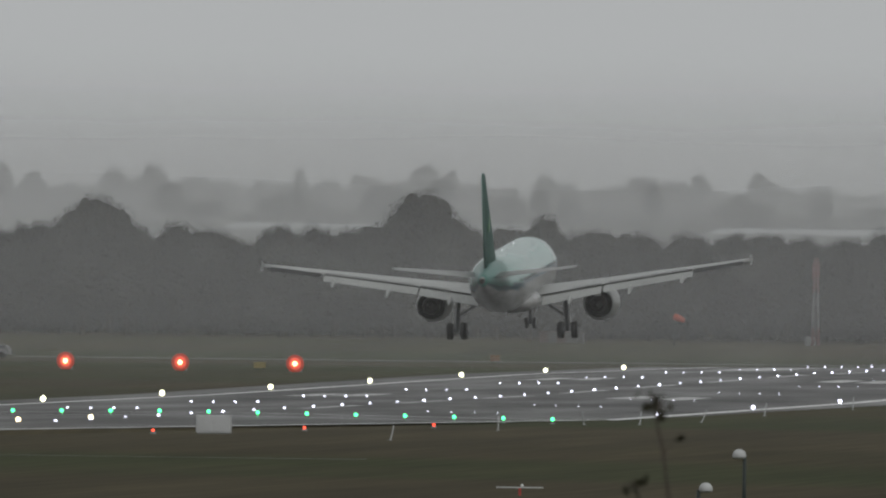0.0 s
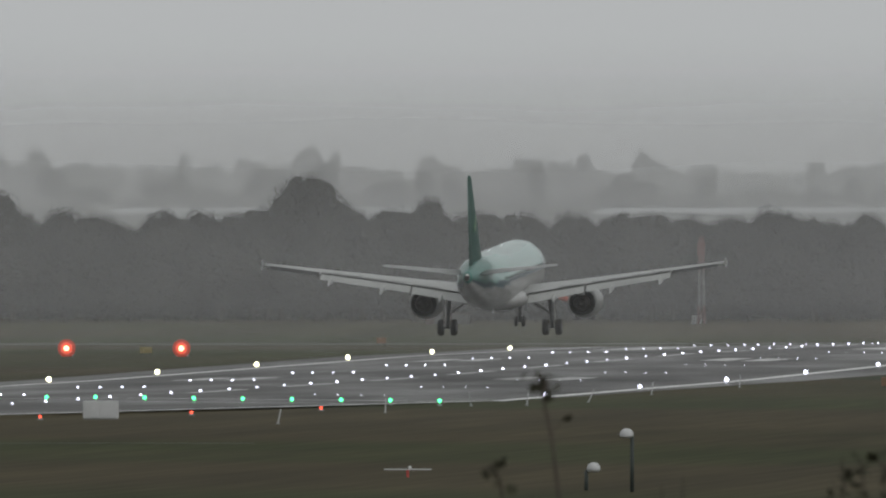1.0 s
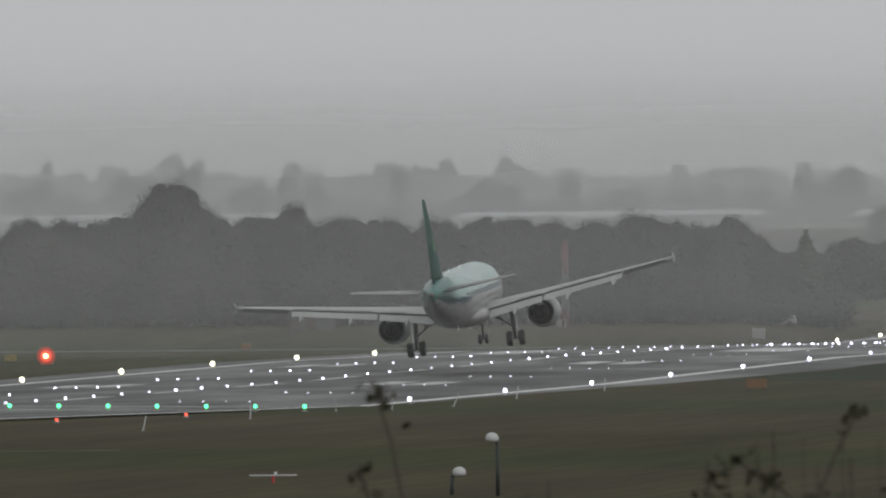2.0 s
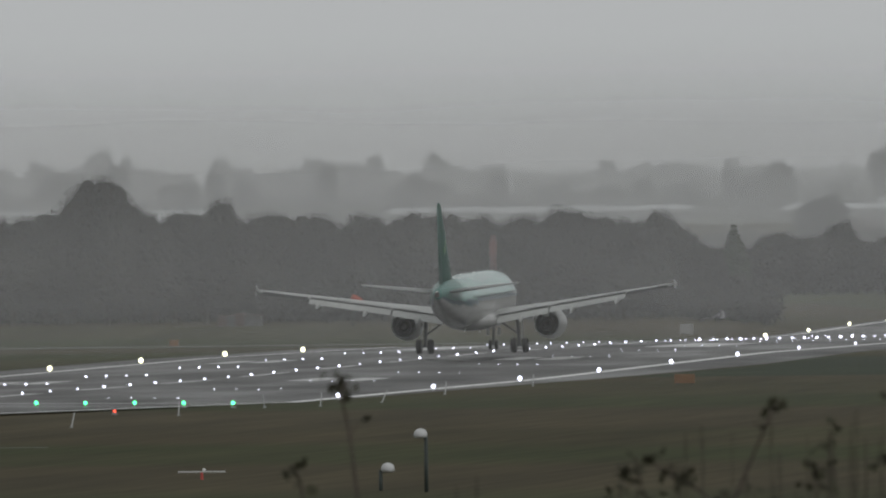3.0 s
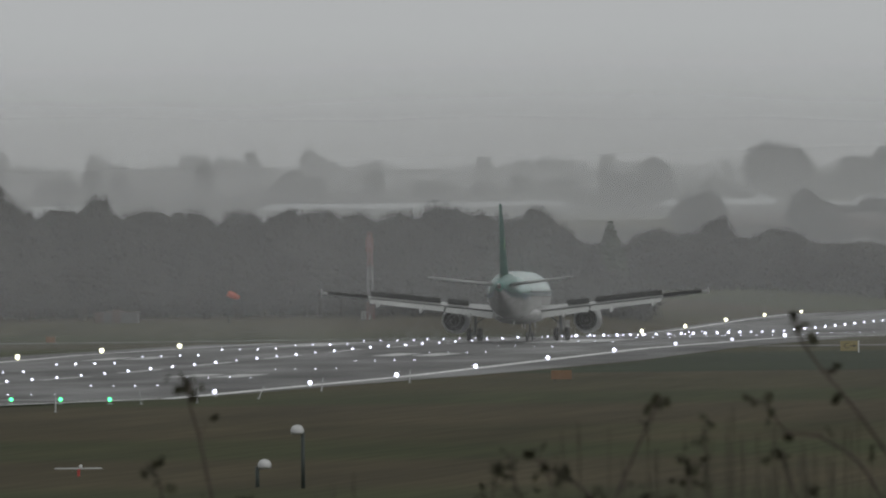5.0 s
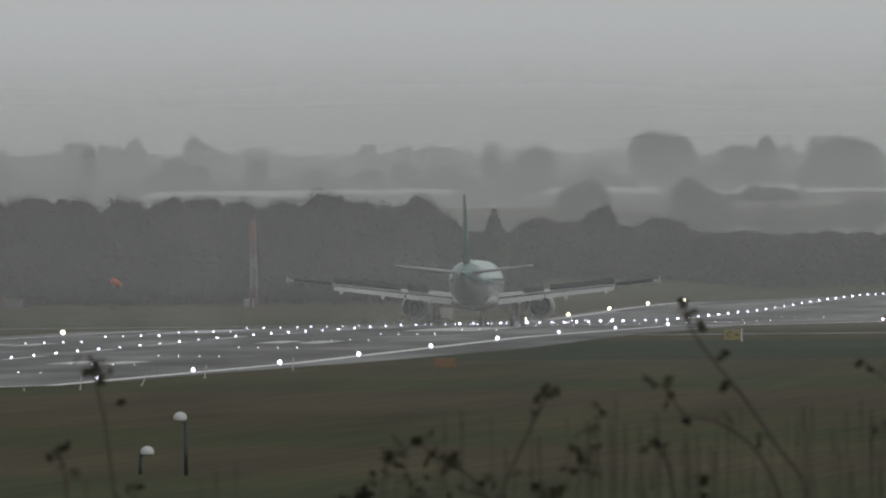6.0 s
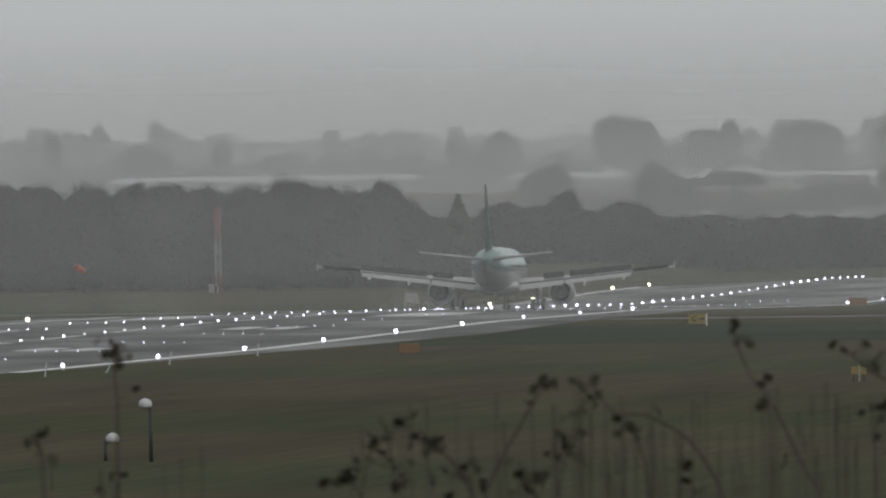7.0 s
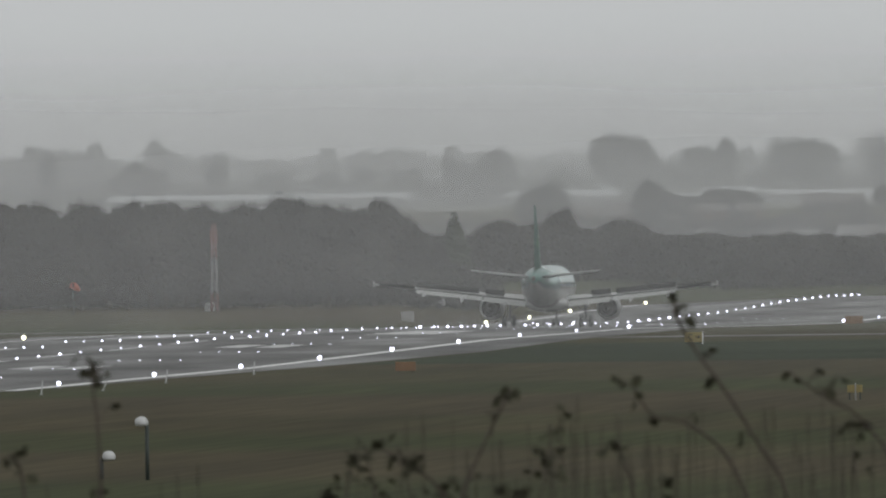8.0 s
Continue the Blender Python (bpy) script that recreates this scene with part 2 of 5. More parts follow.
def sheet(name, xs, ys, height, material):
    v = [(x, y, height(x, y)) for y in ys for x in xs]
    n = len(xs)
    f = [(j * n + i, j * n + i + 1, (j + 1) * n + i + 1, (j + 1) * n + i) for j in range(len(ys) - 1) for i in range(n - 1)]
    return mesh(name, v, f, material, True)


gx = sorted(set(list(range(-1500, -500, 100)) + list(range(-500, 300, 20)) + list(range(300, 1501, 100)) + [-35, -30, -28, -25, 28]))
gy = list(range(-1400, -500, 20)) + list(range(-500, 1600, 25)) + list(range(1600, 3901, 100))
thing("ground", "rough winter grass airfield with brown and green patches", "grass", kind="structure", data=sheet("ground", gx, gy, lie, GRASS))

RY = list(range(-150, 1326, 25))
rv, rf = [], []
for y in RY:
    near = float(np.interp(y, [-150, -90, 60, 120, 180, 240, 300, 420, 540, 640, 1600], [-4, 3, 24.6, 25.2, 26.6, 29, 31.2, 30.5, 29.5, 26, 26]))
    for x in (-29.6, -29, -24, 0, min(24, near - 0.5), near, near + 1.0):
        low = x < -29.2 or x > near + 0.3
        rv.append((x, y, lie(x, y) - 0.12 if low else crown(x, y) - (0.03 if x < -28 else 0)))
for j in range(len(RY) - 1):
    rf += [(j * 7 + i, j * 7 + i + 1, j * 7 + i + 8, j * 7 + i + 7) for i in range(6)]
runway = thing("runway", "wet dark asphalt runway with worn white markings", "runway", kind="structure", data=mesh("runway", rv, rf, [ASPHALT, GRASS], True, [0 if k % 6 < 5 else 1 for k in range(len(rf))]))


def strip(x0, y0, x1, y1, wide, material, lift=0.008, steps=None, height=crown):
    """A painted or paved strip that follows the surface."""
    n = steps or max(2, int(math.hypot(x1 - x0, y1 - y0) / 12))
    dx, dy = x1 - x0, y1 - y0
    s = math.hypot(dx, dy)
    px, py = -dy / s * wide / 2, dx / s * wide / 2
    v = []
    for i in range(n + 1):
        x, y = x0 + dx * i / n, y0 + dy * i / n
        for k in (-1, 1):
            v.append((x + k * px, y + k * py, height(x + k * px, y + k * py) + lift))
    return mesh("strip", v, [(2 * i, 2 * i + 2, 2 * i + 3, 2 * i + 1)[::-1] for i in range(n)], material)


part("edge_line", strip(23.1, 40, 23.1, 1320, 0.95, LINE), runway)
part("edge_line", strip(-23.1, -60, -23.1, 1320, 0.95, LINE), runway)
part("edge_line", strip(1.0, -100, 22.6, 40, 0.7, LINE), runway)
part("threshold_line", strip(-22, 34, 21, 34, 1.8, PAINT, steps=8), runway)
part("threshold_line", strip(-22, 14, 18, 14, 1.2, PAINT, steps=8), runway)
for k in range(25):
    part("centre_line", strip(0, 70 + 50 * k, 0, 98 + 50 * k, 0.9, PAINT), runway)
for y in (190, 340, 640, 790):
    for x in (7.4, -15.6):
        for k in range(2 if y != 640 else 1):
            part("touchdown_mark", strip(x + k * 3.2, y, x + k * 3.2, y + 22, 2.2, PAINT), runway)
for x in (7.4, -15.6):
    part("aiming_mark", strip(x + 1.5, 475, x + 1.5, 527, 6, PAINT), runway)

land = lambda x, y: lie(x, y) + 0.012
thing("mown_strip", "closely mown green grass beside the runway", "grass", kind="structure", data=strip(27.8, 290, 400, 290, 150, MOWN, 0.0, 30, land))
thing("perimeter_road", "pale wet concrete taxiway beyond the runway", "road", kind="structure", data=strip(-420, 775, 260, 985, 18, ROADM, 0.012, 60, land))
thing("taxiway", "wet asphalt taxiway joining the runway", "taxiway", kind="structure", data=strip(26, 425, 330, 425, 16, ASPHALT, 0.012, 30, land))
thing("service_road", "narrow pale track in the grass", "road", kind="structure", data=strip(-60, -190, 36, -189, 1.2, ROADM, 0.012, 10, land))


# ---- lights on the runway ----
def runway_lamp(name, label, group, r, lamp, tall, stem=True):
    """One lamp: a foot, a stem where it stands up, and a glass."""
    ob = thing(name, label, "runway light", group=group)
    part("foot", mesh("foot", *lathe([(0.16, -0.05), (0.16, 0.02), (0.12, 0.05)], 10), GREYM), ob)
    if stem:
        part("stem", mesh("stem", *lathe([(0.035, 0.04), (0.035, tall), (0.1, tall + 0.02)], 8), YELLOW), ob)
    s = [(r * math.cos(a), tall + r * 0.6 + r * math.sin(a)) for a in [radians(d) for d in (-70, -40, -10, 20, 50, 75, 88)]]
    part("glass", mesh("glass", *lathe(s, 12), lamp, True), ob, "glowing lamp glass")
    return ob


def spread(ob, places):
    for i, (x, y) in enumerate(places):
        m = Matrix.Translation((x, y, (crown(x, y) if -29 < x < 27 else lie(x, y)) + 0.01))
        if i == 0:
            ob.matrix_basis = m
        else:
            copy_thing(ob, m)


near_on = [60 * k for k in range(1, 10)] + [840, 900, 960, 1020, 1080]
spread(runway_lamp("edge_light", "bright white elevated runway edge light", "near edge lights", 0.14, LAMP_W, 0.17), [(24, y) for y in near_on])
# far edge and far centreline glasses are enlarged to stand in for bloom
spread(runway_lamp("edge_light", "bright warm white elevated runway edge light", "far edge lights", 0.19, LAMP_Y, 0.12),
       [(-24, 60 * k) for k in range(0, 9)] + [(-24, 60 * k) for k in range(16, 22)])
spread(runway_lamp("centreline_light", "small white lamp set in the runway centreline", "centreline lights", 0.088, LAMP_W, 0.02, False),
       [(0, 15 * k) for k in range(-3, 40)])
spread(runway_lamp("centreline_light", "bright white lamp set in the far runway centreline", "far centreline lights", 0.13, LAMP_W, 0.02, False),
       [(0, 15 * k) for k in range(40, 84)])
left_bars = [(-9.2 - 1.5 * i, 58 + 60 * k) for k in range(0, 15) for i in range(4)]
right_bars = [(9.0 + 1.5 * i, 62 + 60 * k) for k in range(0, 15) for i in range(4)]
spread(runway_lamp("touchdown_light", "white touchdown zone lamp in a short row", "far touchdown lights", 0.075, LAMP_W, 0.02, False), left_bars)
spread(runway_lamp("touchdown_light", "faint white touchdown zone lamp in a short row", "near touchdown lights", 0.042, LAMP_W, 0.02, False), right_bars)
spread(runway_lamp("threshold_light", "green runway threshold lamp", "threshold lights", 0.12, LAMP_G, 0.18), [(22.68 - 3.03 * i, 12) for i in range(16)])
spread(runway_lamp("end_light", "small red elevated lamp before the threshold", "red lamps", 0.09, LAMP_R, 0.08), [(11.4, -87), (16, -56), (19.8, -25), (3, -118)])
spread(runway_lamp("approach_light", "amber white approach lamp", "approach lamps", 0.15, LAMP_A, 0.06), [(-2.2, -45), (-0.7, -25), (-3.5, -66)])


def slope_light(x, y):
    """A slope indicator unit: a housing on legs with a wide red lens, and a glowing disc added as its halo."""
    ob = thing("slope_indicator", "orange slope indicator unit showing bright red", "approach light", pose(x, y, lie(x, y)), "slope indicators")
    part("housing", mesh("housing", *box(-0.6, 0.6, -0.2, 0.9, 0.3, 1.05, 0.06), ORANGE), ob)
    for a in (-0.45, 0.45):
        for b in (0.0, 0.7):
            part("leg", mesh("leg", *lathe([(0.04, -0.1), (0.04, 0.31)], 8), GREYM), ob).location = (a, b, 0)
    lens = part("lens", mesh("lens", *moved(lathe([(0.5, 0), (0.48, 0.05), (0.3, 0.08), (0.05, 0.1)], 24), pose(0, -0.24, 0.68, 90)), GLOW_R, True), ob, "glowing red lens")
    part("hood", mesh("hood", *moved(lathe([(0.74, 0), (0.72, 0.03), (0.5, 0.05)], 24), pose(0, -0.2, 0.68, 90)), HALO_R, True), lens, "dim red disc added as lamp halo")
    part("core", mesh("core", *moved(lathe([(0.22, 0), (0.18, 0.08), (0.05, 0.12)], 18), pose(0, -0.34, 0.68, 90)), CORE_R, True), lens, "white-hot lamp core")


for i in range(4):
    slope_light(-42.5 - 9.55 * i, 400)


# ---- the airliner: origin between the main wheels, nose along +y ----
TEAL = mat("teal green fuselage paint", (0.25, 0.4, 0.37), 0.16, vary=0.08, scale=0.6, spec=0.6)
TEAL_M = mat("teal tail cone paint", (0.06, 0.18, 0.155), 0.3, vary=0.1, scale=0.6, spec=0.5)
TEAL_D = mat("deep green tail paint", (0.014, 0.072, 0.054), 0.5, vary=0.12, scale=0.6, spec=0.2)
BLUE = mat("dark blue band", (0.03, 0.07, 0.09), 0.3, vary=0.1, scale=1)
# belly white lowered to grey for its shaded underside, with grime variation
BELLY = mat("white belly paint with grime, greyed for shade", (0.36, 0.365, 0.36), 0.2, vary=0.18, scale=0.9, stretch=(1, 0.3, 1))
WING = mat("grey wing paint", (0.4, 0.41, 0.4), 0.42, vary=0.12, scale=0.8)
FLAP = mat("pale grey flap paint", (0.38, 0.39, 0.38), 0.45, vary=0.12, scale=1.2)
# near black: flap gap's shade put into colour; also lines the fan duct
NEARBLACK = mat("near black gap shade and duct", (0.025, 0.025, 0.025), 0.7, vary=0.2, scale=2)
COWL = mat("white engine cowl", (0.4, 0.41, 0.4), 0.35, vary=0.1, scale=1.4)
METAL = mat("bare cowl lip metal", (0.62, 0.63, 0.64), 0.25, 0.9, vary=0.1, scale=2)
HOT = mat("burnt nozzle metal", (0.07, 0.065, 0.06), 0.5, 0.7, vary=0.3, scale=3)
TYRE = mat("tyre rubber", (0.018, 0.018, 0.018), 0.75, vary=0.3, scale=4)
STRUT = mat("gear strut grey", (0.14, 0.145, 0.15), 0.5, 0.2, vary=0.2, scale=4)
GLASS = mat("dark cabin window", (0.02, 0.025, 0.03), 0.1, vary=0.1, scale=2)
STAB = mat("tailplane grey", (0.32, 0.33, 0.325), 0.45, vary=0.12, scale=1)
AILERON = mat("dark hinged panel", (0.03, 0.03, 0.03), 0.6, vary=0.2, scale=2)
# undersides coloured dark for the shade they show when raised over dark ground
SPOIL = mat("shade-darkened spoiler underside", (0.06, 0.06, 0.06), 0.6, vary=0.2, scale=2)
NAVW = mat("white tail lamp", (1, 1, 1), emit=(1, 0.93, 0.8), power=1.2)

plane = thing("airliner", "teal and white twin-engine airliner with landing gear and flaps down", "aircraft")

# fuselage: y, middle height, half width, half height
SECTIONS = [(17.7, 3.28, 0.06, 0.061), (17.4, 3.31, 0.5, 0.485), (16.9, 3.36, 0.85, 0.858), (16.0, 3.49, 1.27, 1.313), (14.7, 3.66, 1.66, 1.737), (13.0, 3.78, 1.9, 2.0), (11.0, 3.81, 1.975, 2.091), (4.0, 3.81, 1.975, 2.091), (-4.0, 3.81, 1.975, 2.091), (-7.5, 3.82, 1.97, 2.071), (-9.5, 3.86, 1.9, 1.98), (-11.5, 4.0, 1.74, 1.818), (-13.5, 4.12, 1.48, 1.596), (-15.5, 4.3, 1.15, 1.313), (-17.2, 4.45, 0.82, 0.99), (-18.6, 4.55, 0.52, 0.667), (-19.4, 4.6, 0.34, 0.444), (-19.86, 4.62, 0.2, 0.263)]


def hull(y):
    return [float(np.interp(-y, [-s[0] for s in SECTIONS], [s[k] for s in SECTIONS])) for k in (1, 2, 3)]


NSEG = 40
stations = sorted(set([s[0] for s in SECTIONS] + [11 - 1.5 * i for i in range(20)]), reverse=True)
rings = []
for y in stations:
    c, rx, rz = hull(y)
    rings.append([(rx * math.sin(2 * math.pi * i / NSEG), y, c + rz * math.cos(2 * math.pi * i / NSEG)) for i in range(NSEG)])
fv, ff = loft(rings)
slots = []
for q in ff[:-2]:
    j, i = q[0] // NSEG, q[0] % NSEG
    a = abs((i + 0.5) / NSEG * 360 - 180)
    up = 180 - a
    y = (stations[j] + stations[j + 1]) / 2
    sweep = min(1.0, max(0.0, (-9 - y) / 9))
    edge = 82 + 26 * sweep
    slots.append((3 if y < -12.5 - up * 0.03 or y < -18.9 else 0) if up < edge or y < -19.3 else 1 if up < edge + 11 + 8 * sweep else 2)
fuselage = part("fuselage", mesh("fuselage", fv, ff, [TEAL, BLUE, BELLY, TEAL_M], True, slots + [0, 2]), plane, "teal upper and white lower hull")
for side in (1, -1):
    for k in range(44):
        y = 11.5 - 0.533 * k
        c, rx, rz = hull(y)
        z = 4.15
        x = side * rx * math.sqrt(max(0, 1 - ((z - c) / rz) ** 2))
        if k == 0 and side == 1:
            win = mesh("window", *moved(lathe([(0.13, 0), (0.12, 0.012)], 8), Matrix.Diagonal((1, 1, 1.0, 1)) @ pose(0, 0, 0, 0, 90)), GLASS)
        part("window", win, fuselage).location = (x if side > 0 else x - 0.012, y, z)
part("belly_fairing", mesh("belly_fairing", *loft([[(w * math.sin(2 * math.pi * i / 24), y, 2.15 + h * math.cos(2 * math.pi * i / 24)) for i in range(24)]
     for y, w, h in ((7.5, 0.9, 0.2), (6.4, 1.7, 0.6), (4.5, 2.15, 0.82), (-1.0, 2.15, 0.85), (-3.6, 1.7, 0.66), (-5.0, 0.9, 0.25))]), BELLY, True), plane, "swollen white belly fairing")
for y, z, s in ((2.0, 5.7, 1), (-6.0, 5.68, 1), (4.5, 1.36, -1), (-4.0, 1.62, -1)):
    part("antenna", mesh("antenna", *loft([[(-0.02, y + 0.2, z), (0.02, y + 0.2, z), (0.02, y - 0.25, z), (-0.02, y - 0.25, z)],
         [(-0.01, y - 0.05, z + 0.32 * s), (0.01, y - 0.05, z + 0.32 * s), (0.01, y - 0.28, z + 0.32 * s), (-0.01, y - 0.28, z + 0.32 * s)]]), WHITE), plane)
part("tail_lamp", mesh("tail_lamp", *moved(lathe([(0.045, 0), (0.04, 0.04), (0.02, 0.05)], 10), pose(0, -19.9, 4.78, 90)), NAVW), plane, "white tail lamp")
part("exhaust", mesh("exhaust", *moved(lathe([(0.19, -19.8), (0.2, -19.98), (0.13, -19.98), (0.1, -19.9)], 14, "y"), Matrix.Translation((0, 0, 4.6))), HOT), plane, "dark tailcone exhaust")


def foil(points, n=8, mirror=1):
    """A wing-like body from stations (x, leading y, trailing y, z, thickness)."""
    rs = []
    for x, le, te, z, th in points:
        up, lo = [], []
        for i in range(n + 1):
            s = 0.5 - 0.5 * math.cos(math.pi * i / n)
            t = th * (2.97 * math.sqrt(s) - 1.26 * s - 3.52 * s * s + 2.84 * s ** 3 - 1.04 * s ** 4) * 0.95 + 0.012
            y = le + (te - le) * s
            up.append((x * mirror, y, z + t * 0.58))
            lo.append((x * mirror, y, z - t * 0.42))
        rs.append(up + lo[::-1])
    v, f = loft(rs)
    return v, f if mirror < 0 else [q[::-1] for q in f]


def wing_at(x):
    """Leading edge, trailing edge, height and thickness of the wing."""
    return (float(np.interp(x, [0, 1.9, 16.8], [6.8, 5.8, -1.9])), float(np.interp(x, [0, 6.3, 16.8], [-0.25, -0.35, -3.4])),
            float(np.interp(x, [0, 1.9, 16.8], [2.35, 2.5, 4.08])), float(np.interp(x, [0, 1.9, 6.3, 16.8], [0.95, 0.85, 0.55, 0.2])))


WINGS, SPOILERS, GEARS, AILERONS = [], [], [], []
for side, word in ((-1, "left"), (1, "right")):
    pts = [(x, *wing_at(x)) for x in (0.6, 1.9, 4.0, 6.3, 9.0, 12.0, 15.0, 16.8)]
    rootx, rootz = 1.9 * side, 2.5
    holder = part("wing", mesh("wing", *moved(foil(pts, 9, side), Matrix.Translation((-rootx, 0, -rootz))), WING, True), plane, "grey swept wing")
    WINGS.append((holder, side, Vector((rootx, 0, rootz))))
    into = Matrix.Translation((-rootx, 0, -rootz))

    def panel(name, x0, x1, y_off, chord, z_off, droop, material, label="", thick=0.09, sub=None):
        """A hinged panel along the trailing edge; it turns about its front edge."""
        a, b = wing_at(x0), wing_at(x1)
        front = Vector((x0 * side, a[1] + y_off, a[2] + z_off)), Vector((x1 * side, b[1] + y_off, b[2] + z_off))
        d = radians(droop)
        back = [p + Vector((0, -chord * math.cos(d) * s, -chord * math.sin(d) * s)) for p, s in zip(front, (1.0, 0.8))]
        nrm = Vector((0, -math.sin(d), math.cos(d)))
        mid0, mid1 = front[0] * 0.7 + back[0] * 0.3, front[1] * 0.7 + back[1] * 0.3
        ring = lambda f, m, e: [f, m + nrm * thick, e + nrm * 0.01, e, m - nrm * thick * 0.6]
        v, f = loft([[tuple(p) for p in ring(front[0], mid0, back[0])], [tuple(p) for p in ring(front[1], mid1, back[1])]])
        return part(name, mesh(name, *moved((v, f), into), material, False), holder, label)

    panel("flap", 2.15, 6.25, 0.2, 1.4, -0.11, 24, FLAP, "lowered inboard flap", 0.14)
    panel("flap", 6.4, 12.7, 0.16, 1.1, -0.08, 24, FLAP, "lowered outboard flap", 0.12)
    a, b = wing_at(12.85), wing_at(16.3)
    ha, hb = Vector((12.85 * side, a[1] + 0.04, a[2])), Vector((16.3 * side, b[1] + 0.04, b[2]))
    mid, w = (ha + hb) / 2, (hb - ha) / 2
    v, f = loft([[tuple(p + Vector((0, 0, -0.05))), tuple(p + Vector((0, 0, 0.05))), tuple(p + Vector((0, -0.72, 0.012))), tuple(p + Vector((0, -0.72, -0.012)))] for p in (-w, w)])
    AILERONS.append((part("aileron", mesh("aileron", v, f, AILERON), holder, "dark hinged aileron"), mid - Vector((rootx, 0, rootz)), w.normalized() * side))
    # dark strips that imitate the shaded gap before each flap
    panel("flap_gap_shade", 2.15, 6.25, -0.02, 0.09, 0.02, 72, NEARBLACK, "dark strip in place of the shaded flap gap", 0.05)
    panel("flap_gap_shade", 6.4, 12.7, -0.02, 0.075, 0.018, 72, NEARBLACK, "dark strip in place of the shaded flap gap", 0.05)
    for x0, x1 in ((4.3, 6.2), (6.75, 8.23), (8.26, 9.73), (9.76, 11.23), (11.26, 12.7)):
        a, b = wing_at(x0), wing_at(x1)
        ha, hb = Vector((x0 * side, a[1] + 1.05, a[2] + 0.17)), Vector((x1 * side, b[1] + 1.05, b[2] + 0.14))
        mid = (ha + hb) / 2
        w, c = (hb - ha) / 2, Vector((0, -0.82, -0.08))
        v, f = loft([[tuple(p), tuple(p + Vector((0, 0, 0.035))), tuple(p + c + Vector((0, 0, 0.02))), tuple(p + c)] for p in (-w, w)])
        sp = part("spoiler", mesh("spoiler", v, f, [WING, SPOIL], False, [0, 0, 1, 1, 0, 0]), holder, "hinged spoiler panel")
        SPOILERS.append((sp, mid - Vector((rootx, 0, rootz)), w.normalized() * side))
    for x, size in ((4.1, 1.0), (8.3, 1.0), (12.0, 0.75)):
        le, te, z, th = wing_at(x)
        rr = [[(x * side + r * math.sin(2 * math.pi * i / 10), te + y * size, z - 0.28 - dz * size + 1.3 * r * math.cos(2 * math.pi * i / 10)) for i in range(10)]
              for y, r, dz in ((2.0, 0.03, -0.05), (1.2, 0.15, 0.0), (0.2, 0.19, 0.14), (-0.9, 0.16, 0.3), (-1.7, 0.09, 0.48), (-2.1, 0.02, 0.58))]
        part("flap_fairing", mesh("flap_fairing", *moved(loft(rr), into), FLAP, True), holder, "pointed flap track fairing")
    le, te, z, th = wing_at(16.8)
    X = 16.84 * side
    fence = ((le + 0.1, 0.0), (te - 0.2, 0.4), (te - 0.4, 0.38), (te - 0.3, 0.0), (te - 0.38, -0.26), (te - 0.2, -0.28))
    part("wingtip_fence", mesh("wingtip_fence", *moved(loft([[(X + k, y, z + up) for y, up in fence] for k in (-0.03, 0.03)]), into), STAB), holder, "pale wingtip fence")

    # engine under the wing
    ex, ez = 5.75 * side, 1.72
    eng = part("engine", mesh("engine", *lathe([(0.92, 6.0), (1.02, 6.12), (1.12, 5.9), (1.2, 5.2), (1.22, 4.4), (1.17, 3.4), (1.05, 2.4), (0.99, 2.05), (0.95, 2.05), (0.93, 2.6)], 32, "y", False), COWL, True), plane, "white engine cowl")
    eng.location = (ex, 0, ez)
    part("intake_lip", mesh("intake_lip", *lathe([(0.9, 5.6), (0.93, 6.02), (1.0, 6.16), (1.09, 6.05), (1.135, 5.86)], 32, "y", False), METAL, True), eng, "bare metal intake lip")
    part("fan_duct", mesh("fan_duct", *lathe([(0.93, 2.1), (0.94, 3.2), (0.55, 3.4), (0.3, 3.42)], 28, "y"), NEARBLACK, True), eng, "dark fan duct")
    part("core_cowl", mesh("core_cowl", *lathe([(0.7, 3.1), (0.66, 2.3), (0.52, 1.45), (0.44, 1.05), (0.4, 1.05), (0.38, 1.5)], 24, "y", False), HOT, True), eng, "burnt core nozzle")
    part("exhaust_cone", mesh("exhaust_cone", *lathe([(0.34, 1.6), (0.26, 1.1), (0.1, 0.62), (0.02, 0.5)], 18, "y"), HOT, True), eng)
    part("fan", mesh("fan", *lathe([(0.9, 5.2), (0.28, 5.25), (0.2, 5.6), (0.02, 5.85)], 24, "y"), HOT, True), eng)
    part("pylon", mesh("pylon", *loft([[(ex - w, y, z0), (ex + w, y, z0), (ex + w * 0.8, y, z1), (ex - w * 0.8, y, z1)] for y, w, z0, z1 in
         ((5.2, 0.08, 2.75, 2.95), (4.2, 0.2, 2.5, 3.05), (2.2, 0.22, 2.3, 2.95), (0.6, 0.16, 2.35, 2.8), (-0.4, 0.05, 2.55, 2.72))]), COWL), plane, "engine pylon")

    # main gear
    gear = part("main_gear", mesh("main_gear", *join(rod((0, 0, 0.5), (-0.15 * side, 0.1, 2.7), 0.13, 0.15, 12), rod((0, 0, 0.6), (0, 0, 1.3), 0.09, 0.09, 10)), STRUT, True), plane, "dark main gear leg")
    part("axle", mesh("axle", *lathe([(0.09, -0.62), (0.09, 0.62)], 10, "x"), STRUT), gear).location = (0, 0, 0.58)
    part("side_brace", mesh("side_brace", *join(rod((0, 0, 1.45), (-1.5 * side, 0.1, 2.5), 0.075, 0.075, 8), rod((0, 0.1, 0.85), (0, 0.35, 1.3), 0.05), rod((0, 0.35, 1.3), (0, 0.1, 1.8), 0.05)), STRUT), gear)
